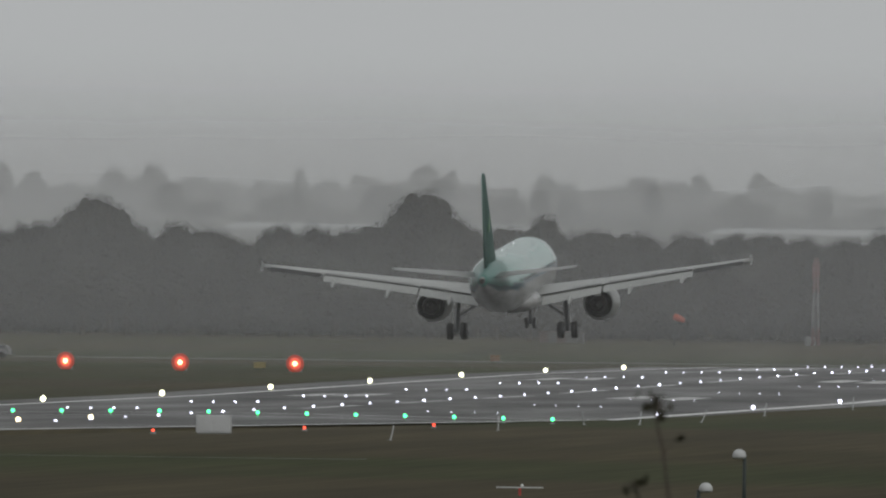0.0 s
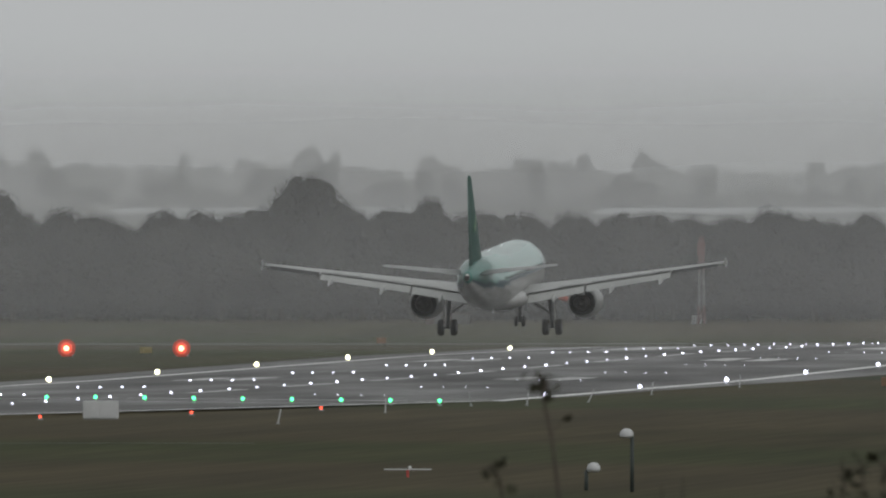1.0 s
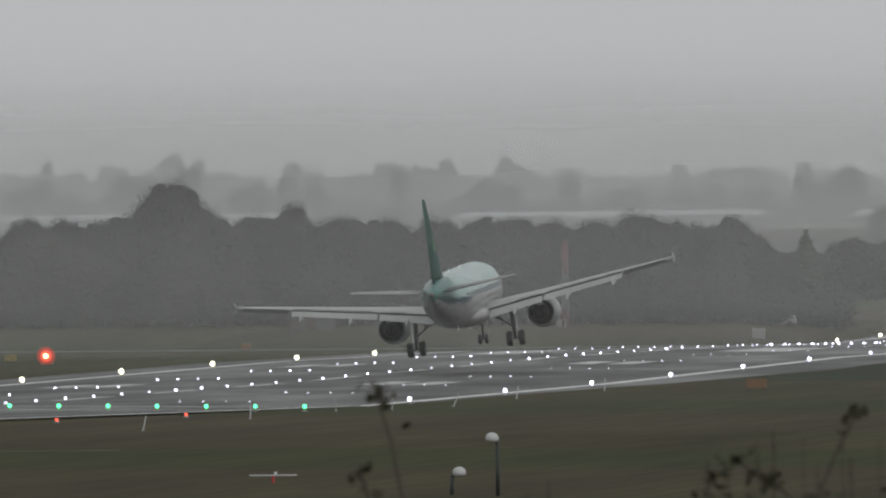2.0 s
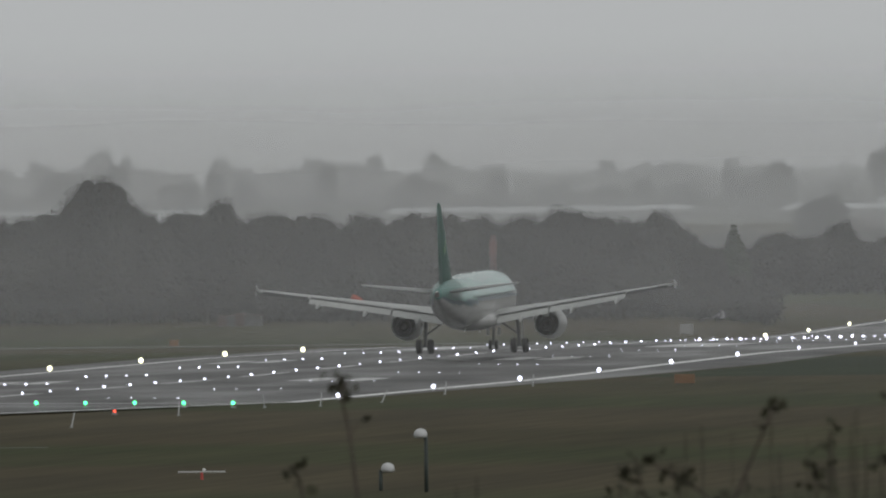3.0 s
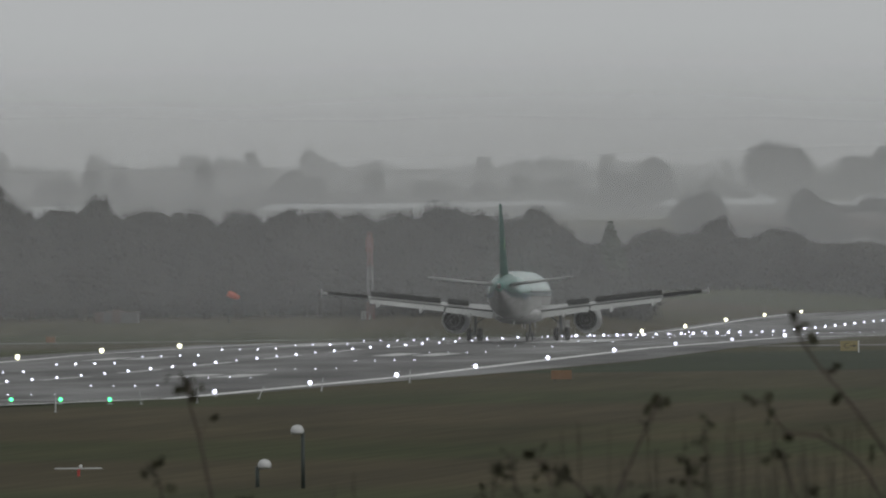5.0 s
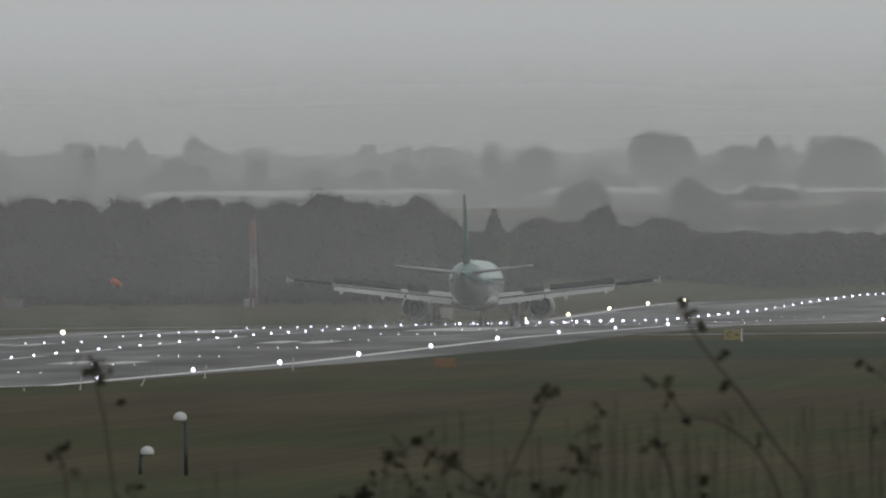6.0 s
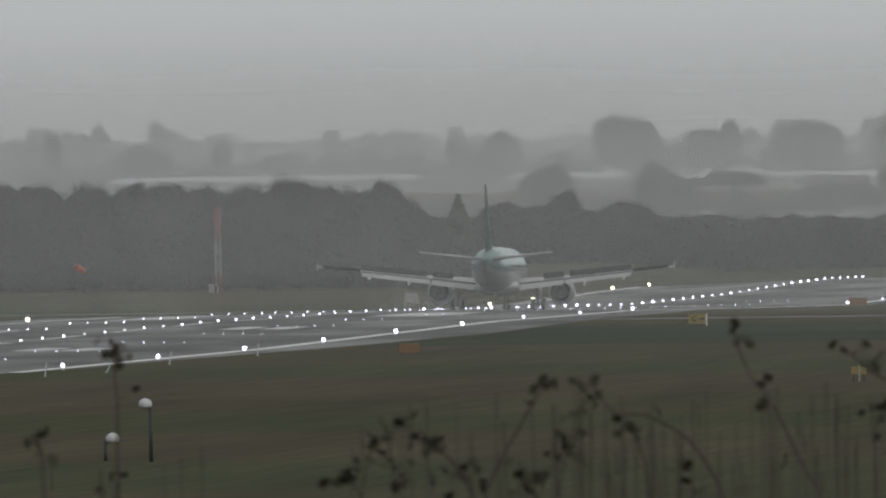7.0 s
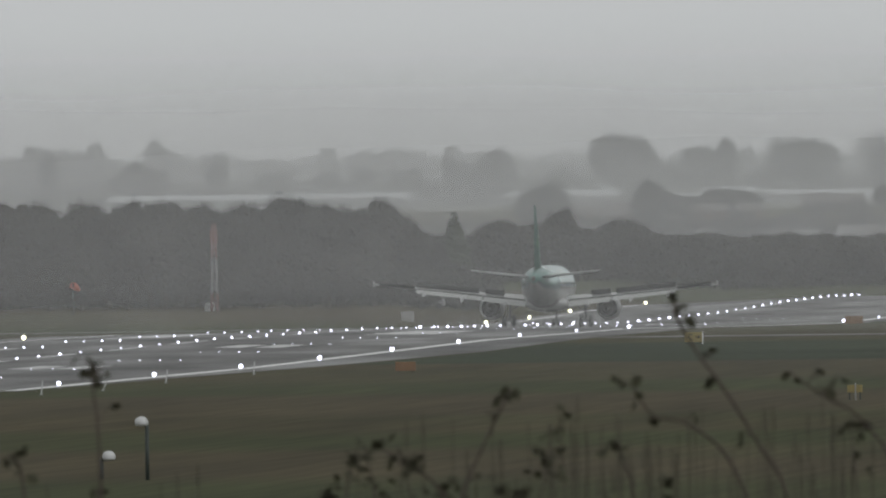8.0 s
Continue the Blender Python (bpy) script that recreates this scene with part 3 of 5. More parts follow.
    part("gear_door", mesh("gear_door", *box(0.22 * side - 0.02, 0.22 * side + 0.02, -0.45, 0.45, 1.1, 2.5, 0.01), BELLY), gear, "narrow gear leg door")
    for k in (-0.47, 0.47):
        wheel = part("wheel", mesh("wheel", *lathe([(0.3, -0.2), (0.5, -0.21), (0.565, -0.16), (0.585, -0.06), (0.585, 0.06), (0.565, 0.16), (0.5, 0.21), (0.3, 0.2)], 26, "x", False), TYRE, True), gear, "black tyre")
        wheel.location = (k, 0, 0.585)
        part("rim", mesh("rim", *lathe([(0.31, -0.19), (0.26, -0.13), (0.1, -0.15), (0.1, 0.15), (0.26, 0.13), (0.31, 0.19)], 20, "x"), STRUT, True), wheel)
    GEARS.append((gear, Vector((3.8 * side, 0, 0))))

nose = part("nose_gear", mesh("nose_gear", *join(rod((0, 0, 0.35), (0, 0.25, 2.1), 0.09, 0.1, 10), rod((0, 0.1, 1.0), (0, 1.2, 2.0), 0.05)), STRUT, True), plane, "nose gear leg")
part("axle", mesh("axle", *lathe([(0.06, -0.36), (0.06, 0.36)], 8, "x"), STRUT), nose).location = (0, 0, 0.38)
for k in (-0.26, 0.26):
    wheel = part("wheel", mesh("wheel", *lathe([(0.2, -0.1), (0.34, -0.11), (0.38, -0.05), (0.38, 0.05), (0.34, 0.11), (0.2, 0.1)], 22, "x", False), TYRE, True), nose, "small black tyre")
    wheel.location = (k, 0, 0.38)
    part("rim", mesh("rim", *lathe([(0.2, -0.09), (0.08, -0.06), (0.08, 0.06), (0.2, 0.09)], 16, "x"), STRUT, True), wheel)
for k in (-0.45, 0.45):
    part("gear_door", mesh("gear_door", *box(k - 0.015, k + 0.015, -0.6, 0.9, 1.15, 1.75, 0.01), STRUT), nose)
GEARS.append((nose, Vector((0, 12.64, 0))))

# tail
fin_pts = [(5.2, -11.2, -17.0, 0.62), (6.0, -12.6, -17.25, 0.56), (8.5, -14.7, -17.75, 0.42), (11.6, -17.25, -18.55, 0.22), (11.76, -17.5, -18.6, 0.1)]
fin_v, fin_f = foil([(z, le, te, 0.0, th) for z, le, te, th in fin_pts], 8)
swap = Matrix(((0, 0, 1, 0), (0, 1, 0, 0), (1, 0, 0, 0), (0, 0, 0, 1)))
fin = part("fin", mesh("fin", *moved((fin_v, [q[::-1] for q in fin_f]), Matrix.Translation((-0.03, 0, 0)) @ swap), TEAL_D, True), plane, "deep green tail fin")
rud_v, rud_f = foil([(z, te - 0.02, te - c, 0.0, th) for z, te, c, th in ((5.4, -17.05, 1.5, 0.2), (8.5, -17.75, 1.05, 0.14), (11.5, -18.53, 0.6, 0.08))], 5)
part("rudder", mesh("rudder", *moved((rud_v, [q[::-1] for q in rud_f]), swap), TEAL_D, True), fin, "deep green rudder")
leaf = []
for a in (90, 210, 330):
    c = Vector((0, -16.0 + 0.36 * math.cos(radians(a)), 8.2 + 0.36 * math.sin(radians(a))))
    leaf.append(moved(lathe([(0.32, -0.2), (0.32, 0.2)], 14, "x"), Matrix.Translation(c)))
part("emblem", mesh("emblem", *join(*leaf), mat("pale green emblem", (0.06, 0.17, 0.07), 0.4, vary=0.1)), fin, "plain three-lobed pale green emblem")
for side in (-1, 1):
    tp = part("tailplane", mesh("tailplane", *foil([(0.5, -14.4, -17.9, 4.72, 0.36), (3.4, -16.0, -18.3, 5.06, 0.24), (6.1, -17.35, -18.65, 5.38, 0.12), (6.22, -17.6, -18.65, 5.4, 0.06)], 7, side), STAB, True), plane, "grey tailplane")
    part("elevator", mesh("elevator", *foil([(0.9, -17.93, -18.75, 4.77, 0.1), (6.0, -18.66, -19.05, 5.37, 0.05)], 4, side), STAB, True), tp, "elevator")


# ---- spray thrown up by the wheels and the engines: loose drops ----
DROPS = mat("water drops", (0.6, 0.61, 0.62), 0.6, vary=0.05, scale=1)


def spray(count, seed):
    rng = random.Random(seed)
    v, f = [], []
    for i in range(count):
        s = rng.random() ** 0.7
        y = 3 - 34 * s + rng.gauss(0, 1.5)
        x = rng.choice((-5, -3.8, 0, 3.8, 5)) * (1 + 0.5 * s) + rng.gauss(0, 0.9 + 1.5 * s)
        z = abs(rng.gauss(0, 0.5 + 1.3 * s)) + 0.05
        r = rng.uniform(0.008, 0.014)
        k = len(v)
        a = rng.uniform(0, 6.28)
        v += [(x + r * math.cos(a + t), y + rng.uniform(-r, r), z + r * math.sin(a + t)) for t in (0, 2.09, 4.19)] + [(x, y - r, z)]
        f += [(k, k + 1, k + 2), (k, k + 1, k + 3), (k + 1, k + 2, k + 3), (k + 2, k, k + 3)]
    return v, f


cloud_of_spray = thing("spray", "fine white spray thrown up from the wet runway", "spray", kind="stuff", data=mesh("spray", *spray(36000, 5), DROPS))


# ---- woods ----
BARK = mat("winter bark", (0.06, 0.052, 0.042), 0.9, vary=0.3, scale=1.5, bump=0.3, spec=0.2)
TWIGS = mat("bare twigs", (0.042, 0.042, 0.038), 0.95, vary=0.3, scale=0.5, piece=0.25, spec=0.1)
IVY = mat("dark evergreen leaves", (0.035, 0.048, 0.028), 0.8, vary=0.35, scale=0.7, piece=0.2, spec=0.2)


def limbs(rng, height, spreadr, count):
    """A tapered trunk that forks into rising limbs."""
    pieces = [rod((0, 0, -0.3), (0, 0, height * 0.28), 0.035 * height, 0.026 * height, 8)]
    ends = []
    for i in range(count):
        a, z0 = 2 * math.pi * i / count + rng.uniform(-0.4, 0.4), height * rng.uniform(0.16, 0.34)
        r = spreadr * rng.uniform(0.45, 0.85)
        mid = Vector((r * 0.45 * math.cos(a), r * 0.45 * math.sin(a), height * rng.uniform(0.42, 0.55)))
        end = Vector((r * math.cos(a), r * math.sin(a), height * rng.uniform(0.66, 0.92)))
        pieces += [rod((0, 0, z0), mid, 0.016 * height, 0.01 * height, 6), rod(mid, end, 0.01 * height, 0.003 * height, 5)]
        ends.append(end)
        for k in range(2):
            e2 = mid + Vector((rng.uniform(-1, 1) * r * 0.6, rng.uniform(-1, 1) * r * 0.6, height * rng.uniform(0.12, 0.3)))
            pieces.append(rod(mid, e2, 0.007 * height, 0.002 * height, 5))
            ends.append(e2)
    return join(*pieces), ends


def clumps(rng, centres, radius, count, size, flat=0.8, keep=lambda p: True):
    """Loose clumps of twig ends: small slivers at all angles, with gaps between."""
    v, f = [], []
    while len(f) < count:
        c = rng.choice(centres)
        d = Vector((rng.gauss(0, 1), rng.gauss(0, 1), rng.gauss(0, 1)))
        p = Vector(c) + Vector((d.x * radius, d.y * radius, d.z * radius * flat)) * 0.5
        if p.z < 0.1 or not keep(p):
            continue
        a = Vector((rng.uniform(-1, 1), rng.uniform(-1, 1), rng.uniform(-0.3, 1))).normalized() * size * rng.uniform(0.6, 1.6)
        b = Vector((rng.uniform(-1, 1), rng.uniform(-1, 1), rng.uniform(-1, 1))).normalized() * size * rng.uniform(0.25, 0.6)
        k = len(v)
        v += [tuple(p - a), tuple(p + b), tuple(p + a), tuple(p - b)]
        f.append((k, k + 1, k + 2, k + 3))
    return v, f


def lump(rng, c, r):
    """An uneven mass of crowded twigs."""
    v = []
    for p in ICO[0]:
        q = Vector(p)
        v.append(tuple(Vector(c) + q * r * (0.9 + 0.45 * noise.noise(q * 2.3 + Vector(c))) * (0.85 if q.z < 0 else 1)))
    return v, ICO[1]


def globe(fineness):
    ball = bmesh.new()
    bmesh.ops.create_icosphere(ball, subdivisions=fineness, radius=1)
    made = ([tuple(p.co) for p in ball.verts], [tuple(p.index for p in q.verts) for q in ball.faces])
    ball.free()
    return made


ICO, CROWN = globe(2), globe(5)


def tree(seed, kind, fine):
    """One tree about 10 m tall: trunk with limbs, and a crown of lumps and loose twig ends."""
    rng = random.Random(seed)
    wide = {"round": 4.6, "tall": 3.0, "scrub": 3.8}.get(kind, 2.0)
    many, size = (5000, 0.12) if fine else (700, 0.45)
    ob = thing("tree", {"cone": "dark conical evergreen tree in the mist", "scrub": "low bushy bare tree in the mist"}.get(kind, "bare winter tree with a dense twiggy crown in the mist"), "tree", group="trees")
    if kind == "cone":
        part("trunk", mesh("trunk", *rod((0, 0, -0.3), (0, 0, 9.5), 0.25, 0.03, 8), BARK), ob)
        cs = [(0, 0, 0.8 + 9 * i / 30) for i in range(31)]
        body = [lump(rng, (0, 0, 1.0 + 0.5 * i), 1.9 * (1.0 - i / 19.5)) for i in range(18)]
        v, f = clumps(rng, cs, 3.2, many // 2, size * 1.4, 0.5, lambda p: math.hypot(p.x, p.y) < 2.2 * (1.02 - p.z / 10.2) * rng.uniform(0.7, 1.05) and p.z < 10)
        part("crown", mesh("crown", *join(*body, (v, f)), IVY), ob)
        return ob
    wood, ends = limbs(rng, 10, wide, 7)
    part("trunk", mesh("trunk", *wood, BARK), ob)
    mid, tall = (4.9, 5.1) if kind == "scrub" else (5.7, 4.3)
    shape = lambda d, k: (d.x * wide * k, d.y * wide * k, mid + d.z * tall * k * (1.0 if d.z > 0 else 0.85))
    lobe = (0.09 if kind == "round" else 0.16) if fine else 0.22
    out = lambda d: 1.0 + lobe * noise.noise(d * 1.7 + Vector((seed, 0, 0))) + 0.08 * noise.noise(d * 4.3 + Vector((0, seed, 0)))
    # the packed twigs: billows, then bunches, then single sprays
    ragged = lambda d: out(d) * (0.84 + 0.1 * noise.noise(d * 3.1 + Vector((seed, 2, 0))) + 0.1 * noise.noise(d * 8.5 + Vector((1, seed, 0))) + 0.08 * noise.noise(d * 21.0))
    body = [([shape(Vector(p), ragged(Vector(p))) for p in CROWN[0]], CROWN[1])]
    for i in range(14):
        d = Vector((rng.gauss(0, 1), rng.gauss(0, 1), rng.gauss(0, 1) + 0.25)).normalized()
        body.append(lump(rng, shape(d, 0.78 * out(d)), rng.uniform(0.5, 1.0)))
    # twig ends crowd near the heart of the crown and thin out towards its edge
    v, f = [], []
    for i in range(15000 if fine else 6500):
        d = Vector((rng.gauss(0, 1), rng.gauss(0, 1), rng.gauss(0, 1) + 0.15)).normalized()
        k = ragged(d) * (0.96 + 0.24 * rng.random() ** 1.7)
        p = Vector(shape(d, k))
        if p.z < 0.3:
            continue
        long, thin = (rng.uniform(0.06, 0.14), rng.uniform(0.022, 0.05)) if fine else (rng.uniform(0.1, 0.24), rng.uniform(0.04, 0.09))
        a = (d + Vector((rng.gauss(0, 0.6), rng.gauss(0, 0.6), rng.gauss(0, 0.6) + 0.25))).normalized() * long
        b = Vector((rng.uniform(-1, 1), rng.uniform(-1, 1), rng.uniform(-1, 1))).normalized() * thin
        n = len(v)
        v += [tuple(p - a), tuple(p + b), tuple(p + a), tuple(p - b)]
        f.append((n, n + 1, n + 2, n + 3))
    part("crown", mesh("crown", *join(*body, (v, f)), TWIGS), ob)
    return ob


KINDS = ["round", "tall", "round", "scrub", "tall", "cone"]
stock = [tree(11 + i, k, True) for i, k in enumerate(KINDS)] + [tree(31 + i, k, False) for i, k in enumerate(KINDS[:4])]
used = set()


def plant(kind, x, y, height, girth, turn, sunk=0.15):
    ob = stock[kind]
    m = pose(x, y, lie(x, y) - sunk, 0, 0, turn)
    if kind not in used:
        used.add(kind)
        ob.matrix_basis = m
        t = ob
    else:
        t = copy_thing(ob, m)
    t.scale = (girth, girth, height / 10)


# near belt: tops at a distance of 2150 m, as (x, height above the airfield)
BELT = [(-159, 12.9), (-155, 13.6), (-151.5, 14.2), (-147.8, 16.8), (-143, 13.6), (-138, 13.9), (-134, 13.0), (-130.5, 11.6), (-126, 13.6), (-121.6, 13.7),
        (-117.5, 13.2), (-114, 13.8), (-109, 17.8), (-104, 14.2), (-99, 13.7), (-94.5, 15.0), (-89, 13.4), (-83.5, 13.2), (-77.7, 13.4), (-72.4, 13.3),
        (-68.4, 13.2), (-64, 12.8), (-59, 13.0), (-54, 13.9), (-50, 12.7), (-46.5, 12.4), (-43, 13.2), (-38.5, 9.4)]
FRINGE = [(-34.5, 8.8), (-29, 10.4), (-24.6, 10.0), (-20, 9.4), (-14.7, 10.3), (-12, 9.0), (-8, 8.5), (-4.8, 8.7), (-1.5, 8.2), (2, 8.4), (5.1, 8.6), (8.5, 8.4), (11.7, 8.2), (16.2, 8.4), (20, 8.6), (24, 8.8)]
RIDGE = [(-439, 29.6), (-431, 27.8), (-423, 25.3), (-413, 28.0), (-404, 29.1), (-395, 26.9), (-388, 25.7), (-379, 26.1), (-371, 28.7), (-365, 26.3),
         (-357, 27.6), (-349, 26.4), (-343, 30.0), (-337, 28.9), (-330, 25.8), (-324, 25.2), (-316, 27.8), (-311, 26.0), (-305, 24.8), (-295, 27.9),
         (-288, 27.3), (-281, 28.5), (-277, 24.3), (-268, 28.6), (-264, 26.0), (-253, 26.1), (-247, 23.9), (-237, 23.1), (-229, 26.8), (-221, 26.0)]
RIDGE_2 = [(-214, 26.3), (-209, 24.6), (-201, 27.0), (-195, 25.1), (-190, 25.6), (-182, 22.4), (-175, 22.9), (-168, 28.5), (-162, 29.0), (-157, 23.9),
           (-148, 25.4), (-140, 27.5), (-134, 23.6), (-125, 27.9), (-117, 25.9), (-106, 28.3), (-97, 26), (-88, 27)]
rng = random.Random(3)


def at_depth(x, z, d0, d1):
    """The same line of sight at another distance."""
    return EYE.x + (x - EYE.x) * d1 / d0, EYE.y + d1, EYE.z + (z - EYE.z) * d1 / d0


for i, (x, z) in enumerate(BELT):
    kind = 0 if z > 15.5 else rng.choice((0, 1, 2, 3, 4))
    px, py, pz = at_depth(x, z, 2150, 2150 + rng.uniform(0, 25))
    plant(kind, px, py, pz - lie(px, py), (1.2 if z > 15.5 else 0.7 if x > -44 else rng.uniform(1.0, 1.3)), rng.uniform(0, 360))
    px, py, pz = at_depth(x + 2.2 + rng.uniform(-0.8, 0.8), min(z, 14) * rng.uniform(0.8, 0.94), 2150, 2150 - rng.uniform(4, 14))
    plant(rng.choice((0, 1, 2, 4)), px, py, pz - lie(px, py), 0.6 if x > -44 else rng.uniform(0.85, 1.15), rng.uniform(0, 360))
    px, py, pz = at_depth(x + rng.uniform(-2, 2), min(z, 14) * rng.uniform(0.5, 0.75), 2150, 2150 - rng.uniform(16, 24))
    plant(rng.choice((2, 3)), px, py, pz - lie(px, py), 0.8 if x > -44 else rng.uniform(0.9, 1.2), rng.uniform(0, 360))
px, py, pz = at_depth(-34.3, 11.7, 2150, 2162)
plant(5, px, py, pz - lie(px, py), 2.0, 0)
for x, z in FRINGE:
    for k in range(2):
        px, py, pz = at_depth(x + rng.uniform(-1.5, 1.5) * k, z - 1.2 * k, 2150, 2500 + 20 * rng.random() - 25 * k)
        plant(rng.choice((0, 2, 2, 0)), px, max(py, 1345), pz - lie(px, py), rng.uniform(0.95, 1.25), rng.uniform(0, 360))
for x, z in RIDGE + RIDGE_2:
    for k in range(3):
        px, py, pz = at_depth(x + rng.uniform(-5, 5) * (k > 0), z - rng.uniform(0.3, 3.5) * k, 4100, 4100 + rng.uniform(0, 60) - 60 * k)
        plant(rng.choice((6, 7, 7, 8, 9)), px, py, max(5, pz - lie(px, py)), rng.uniform(0.55, 1.15), rng.uniform(0, 360))
# single trees that stand out on the slope
for kind, x, d, z, girth in ((6, -124.5, 3300, 22.9, 0.85), (8, -72.9, 2760, 15.7, 1.01), (6, -128.2, 3620, 26.8, 1.11), (7, -112.1, 3620, 24.1, 0.92), (6, -104.6, 3600, 25.3, 0.57), (8, -92.3, 3640, 25.3, 1.7), (9, -33.8, 2620, 11.3, 1.06), (9, -71.0, 2950, 16.2, 0.95), (8, -54.5, 2560, 11.8, 0.6)):
    plant(kind, x, EYE.y + d, z - lie(x, EYE.y + d), girth, 40 * girth)
# clumps on the slope between
for i in range(105):
    x, d = rng.uniform(-330, -20) if i < 50 else rng.uniform(-125, -15), rng.uniform(2700, 3700 if i < 90 else 3250)
    px, py = EYE.x + (x - EYE.x) * d / 3300, EYE.y + d
    if -300 < x < -100 and 3000 < d < 3290:
        d += 400
        px, py = EYE.x + (x - EYE.x) * d / 3300, EYE.y + d
    plant(rng.choice((6, 8, 9)), px, py, rng.uniform(2.6, 5.2), rng.uniform(0.5, 1.1), rng.uniform(0, 360), 1.2)


def thicket(name, label, x0, x1, y0, y1, tall, count, seed):
    """Uncounted scrub under the trees."""
    r = random.Random(seed)
    v, f = [], []
    for i in range(count):
        x, y = r.uniform(x0, x1), r.uniform(y0, y1)
        top = tall * (0.75 + 0.3 * noise.noise((x * 0.12, y * 0.05, seed)))
        p = Vector((x, y, lie(x, y) + top * r.random() ** 0.8))
        a = Vector((r.uniform(-1, 1), r.uniform(-1, 1), r.uniform(0, 1))).normalized() * r.uniform(0.25, 0.6)
        b = Vector((r.uniform(-1, 1), r.uniform(-1, 1), r.uniform(-1, 1))).normalized() * r.uniform(0.12, 0.3)
        k = len(v)
        v += [tuple(p - a), tuple(p + b), tuple(p + a), tuple(p - b)]
        f.append((k, k + 1, k + 2, k + 3))
    return thing(name, label, "scrub", kind="stuff", data=mesh(name, v, f, TWIGS))


thicket("scrub", "dense bare undergrowth beneath the wood", -175, -30, 1036, 1062, 6.6, 36000, 1)
thicket("scrub", "dense bare undergrowth at the edge of the far wood", -75, 30, 1352, 1376, 7.8, 30000, 2)
thicket("hedge", "low hedge on the misty slope", -330, 40, 2600, 2612, 5.0, 16000, 4)
thicket("hedge", "low hedge before the sheds on the slope", -330, 10, 2172, 2180, 2.2, 12000, 8)
thicket("hedge", "low hedge on the misty slope", -150, 30, 1800, 1812, 3.5, 14000, 9)
thicket("far_wood", "misty wood along the ridge", -470, -60, 2975, 3000, 10.0, 60000, 6)


# ---- buildings on the slope ----
ROOFM = mat("pale sheet roof", (0.38, 0.4, 0.41), 0.5, vary=0.2, scale=0.3)
WALLM = mat("pale cladding", (0.36, 0.36, 0.35), 0.6, vary=0.15, scale=0.3)
DULLM = mat("dull grey roof", (0.2, 0.205, 0.21), 0.6, vary=0.2, scale=0.4)
BRICKM = mat("brown brick wall", (0.2, 0.13, 0.1), 0.85, vary=0.2, scale=0.6)
TILEM = mat("dark roof tiles", (0.1, 0.09, 0.085), 0.7, vary=0.2, scale=0.6)
PANE = mat("window glass", (0.04, 0.05, 0.055), 0.1, vary=0.1, scale=1)


def building(name, label, x, y, w, d, h, rise, wall, roof, windows=3):
    """A low building with a pitched roof, its ridge along x."""
    ob = thing(name, label, "building", pose(x, y, lie(x, y) - 0.4))
    part("wall", mesh("wall", *box(-w / 2, w / 2, 0, d, 0, h + 0.4), wall), ob)
    v = [(sx * (w / 2 + 0.4), yy, z) for sx in (-1, 1) for yy, z in ((-0.5, h + 0.25), (d / 2, h + rise + 0.4), (d + 0.5, h + 0.25), (d + 0.5, h + 0.05), (d / 2, h + rise + 0.15), (-0.5, h + 0.05))]
    part("roof", mesh("roof", v, [(0, 1, 7, 6), (1, 2, 8, 7), (2, 3, 9, 8), (3, 4, 10, 9), (4, 5, 11, 10), (5, 0, 6, 11), (5, 4, 3, 2, 1, 0), (6, 7, 8, 9, 10, 11)], roof), ob)
    for i in range(windows):
        u = -w / 2 + w * (i + 0.5) / windows
        win = part("window", mesh("window", *box(u - 0.6, u + 0.6, -0.06, 0.04, h * 0.4, h * 0.75, 0.02), WALLM), ob)
        part("pane", mesh("pane", *box(u - 0.5, u + 0.5, -0.09, -0.05, h * 0.43, h * 0.72), PANE), win)


for x, w, d in ((-268, 30, 3300), (-178, 34, 3300), (-152, 20, 3310), (-240, 16, 3330), (-115, 20, 3320)):
    building("warehouse", "long low shed with a pale sheet roof on the slope", x, EYE.y + d, w, 22, 1.7, 0.9, WALLM, ROOFM, 4)
building("warehouse", "long pale-roofed hall behind the gabled houses", -67, EYE.y + 3330, 23, 14, 1.5, 0.7, WALLM, ROOFM, 5)
building("warehouse", "low pale shed on the slope", -90, EYE.y + 3290, 5.7, 9, 1.2, 0.8, WALLM, ROOFM, 2)
building("house", "small white house high on the slope", -136, EYE.y + 3700, 2.2, 5, 1.6, 0.8, WALLM, ROOFM, 1)
for x, d, w, h in ((-59, 2800, 3.4, 1.5), (-52, 2810, 3.0, 1.8), (-46.5, 2790, 2.4, 1.5), (-41.5, 2805, 2.6, 1.4), (-36, 2795, 3.0, 1.6), (-31, 2815, 2.2, 1.5)):
    building("house", "low house with a pale wet roof among the trees", x, EYE.y + d, w, 6, h, 0.9, DULLM, DULLM, 1)
for x, d, w, h in ((-77, 3105, 4.2, 1.4), (-72, 3095, 4.8, 1.6), (-66.5, 3110, 3.6, 1.4), (-88, 3100, 7.5, 1.0), (-96.5, 3120, 5.0, 1.2)):
    building("house", "brown brick house with a dull tiled roof on the slope", x, EYE.y + d, w, 7, h, 1.1, BRICKM, TILEM, 2)
building("warehouse", "short white-roofed hall on the slope", -83.5, EYE.y + 3300, 9.5, 20, 2.0, 1.0, WALLM, ROOFM, 2)
building("warehouse", "white-roofed hall behind houses", -52, EYE.y + 3240, 18, 16, 1.9, 0.9, WALLM, ROOFM, 3)
for i, x in enumerate((-61, -57.5, -54)):
    building("house", "brick house with a dark tiled roof", x, EYE.y + 3190, 3.2, 7, 1.5, 1.4, BRICKM, TILEM, 1)
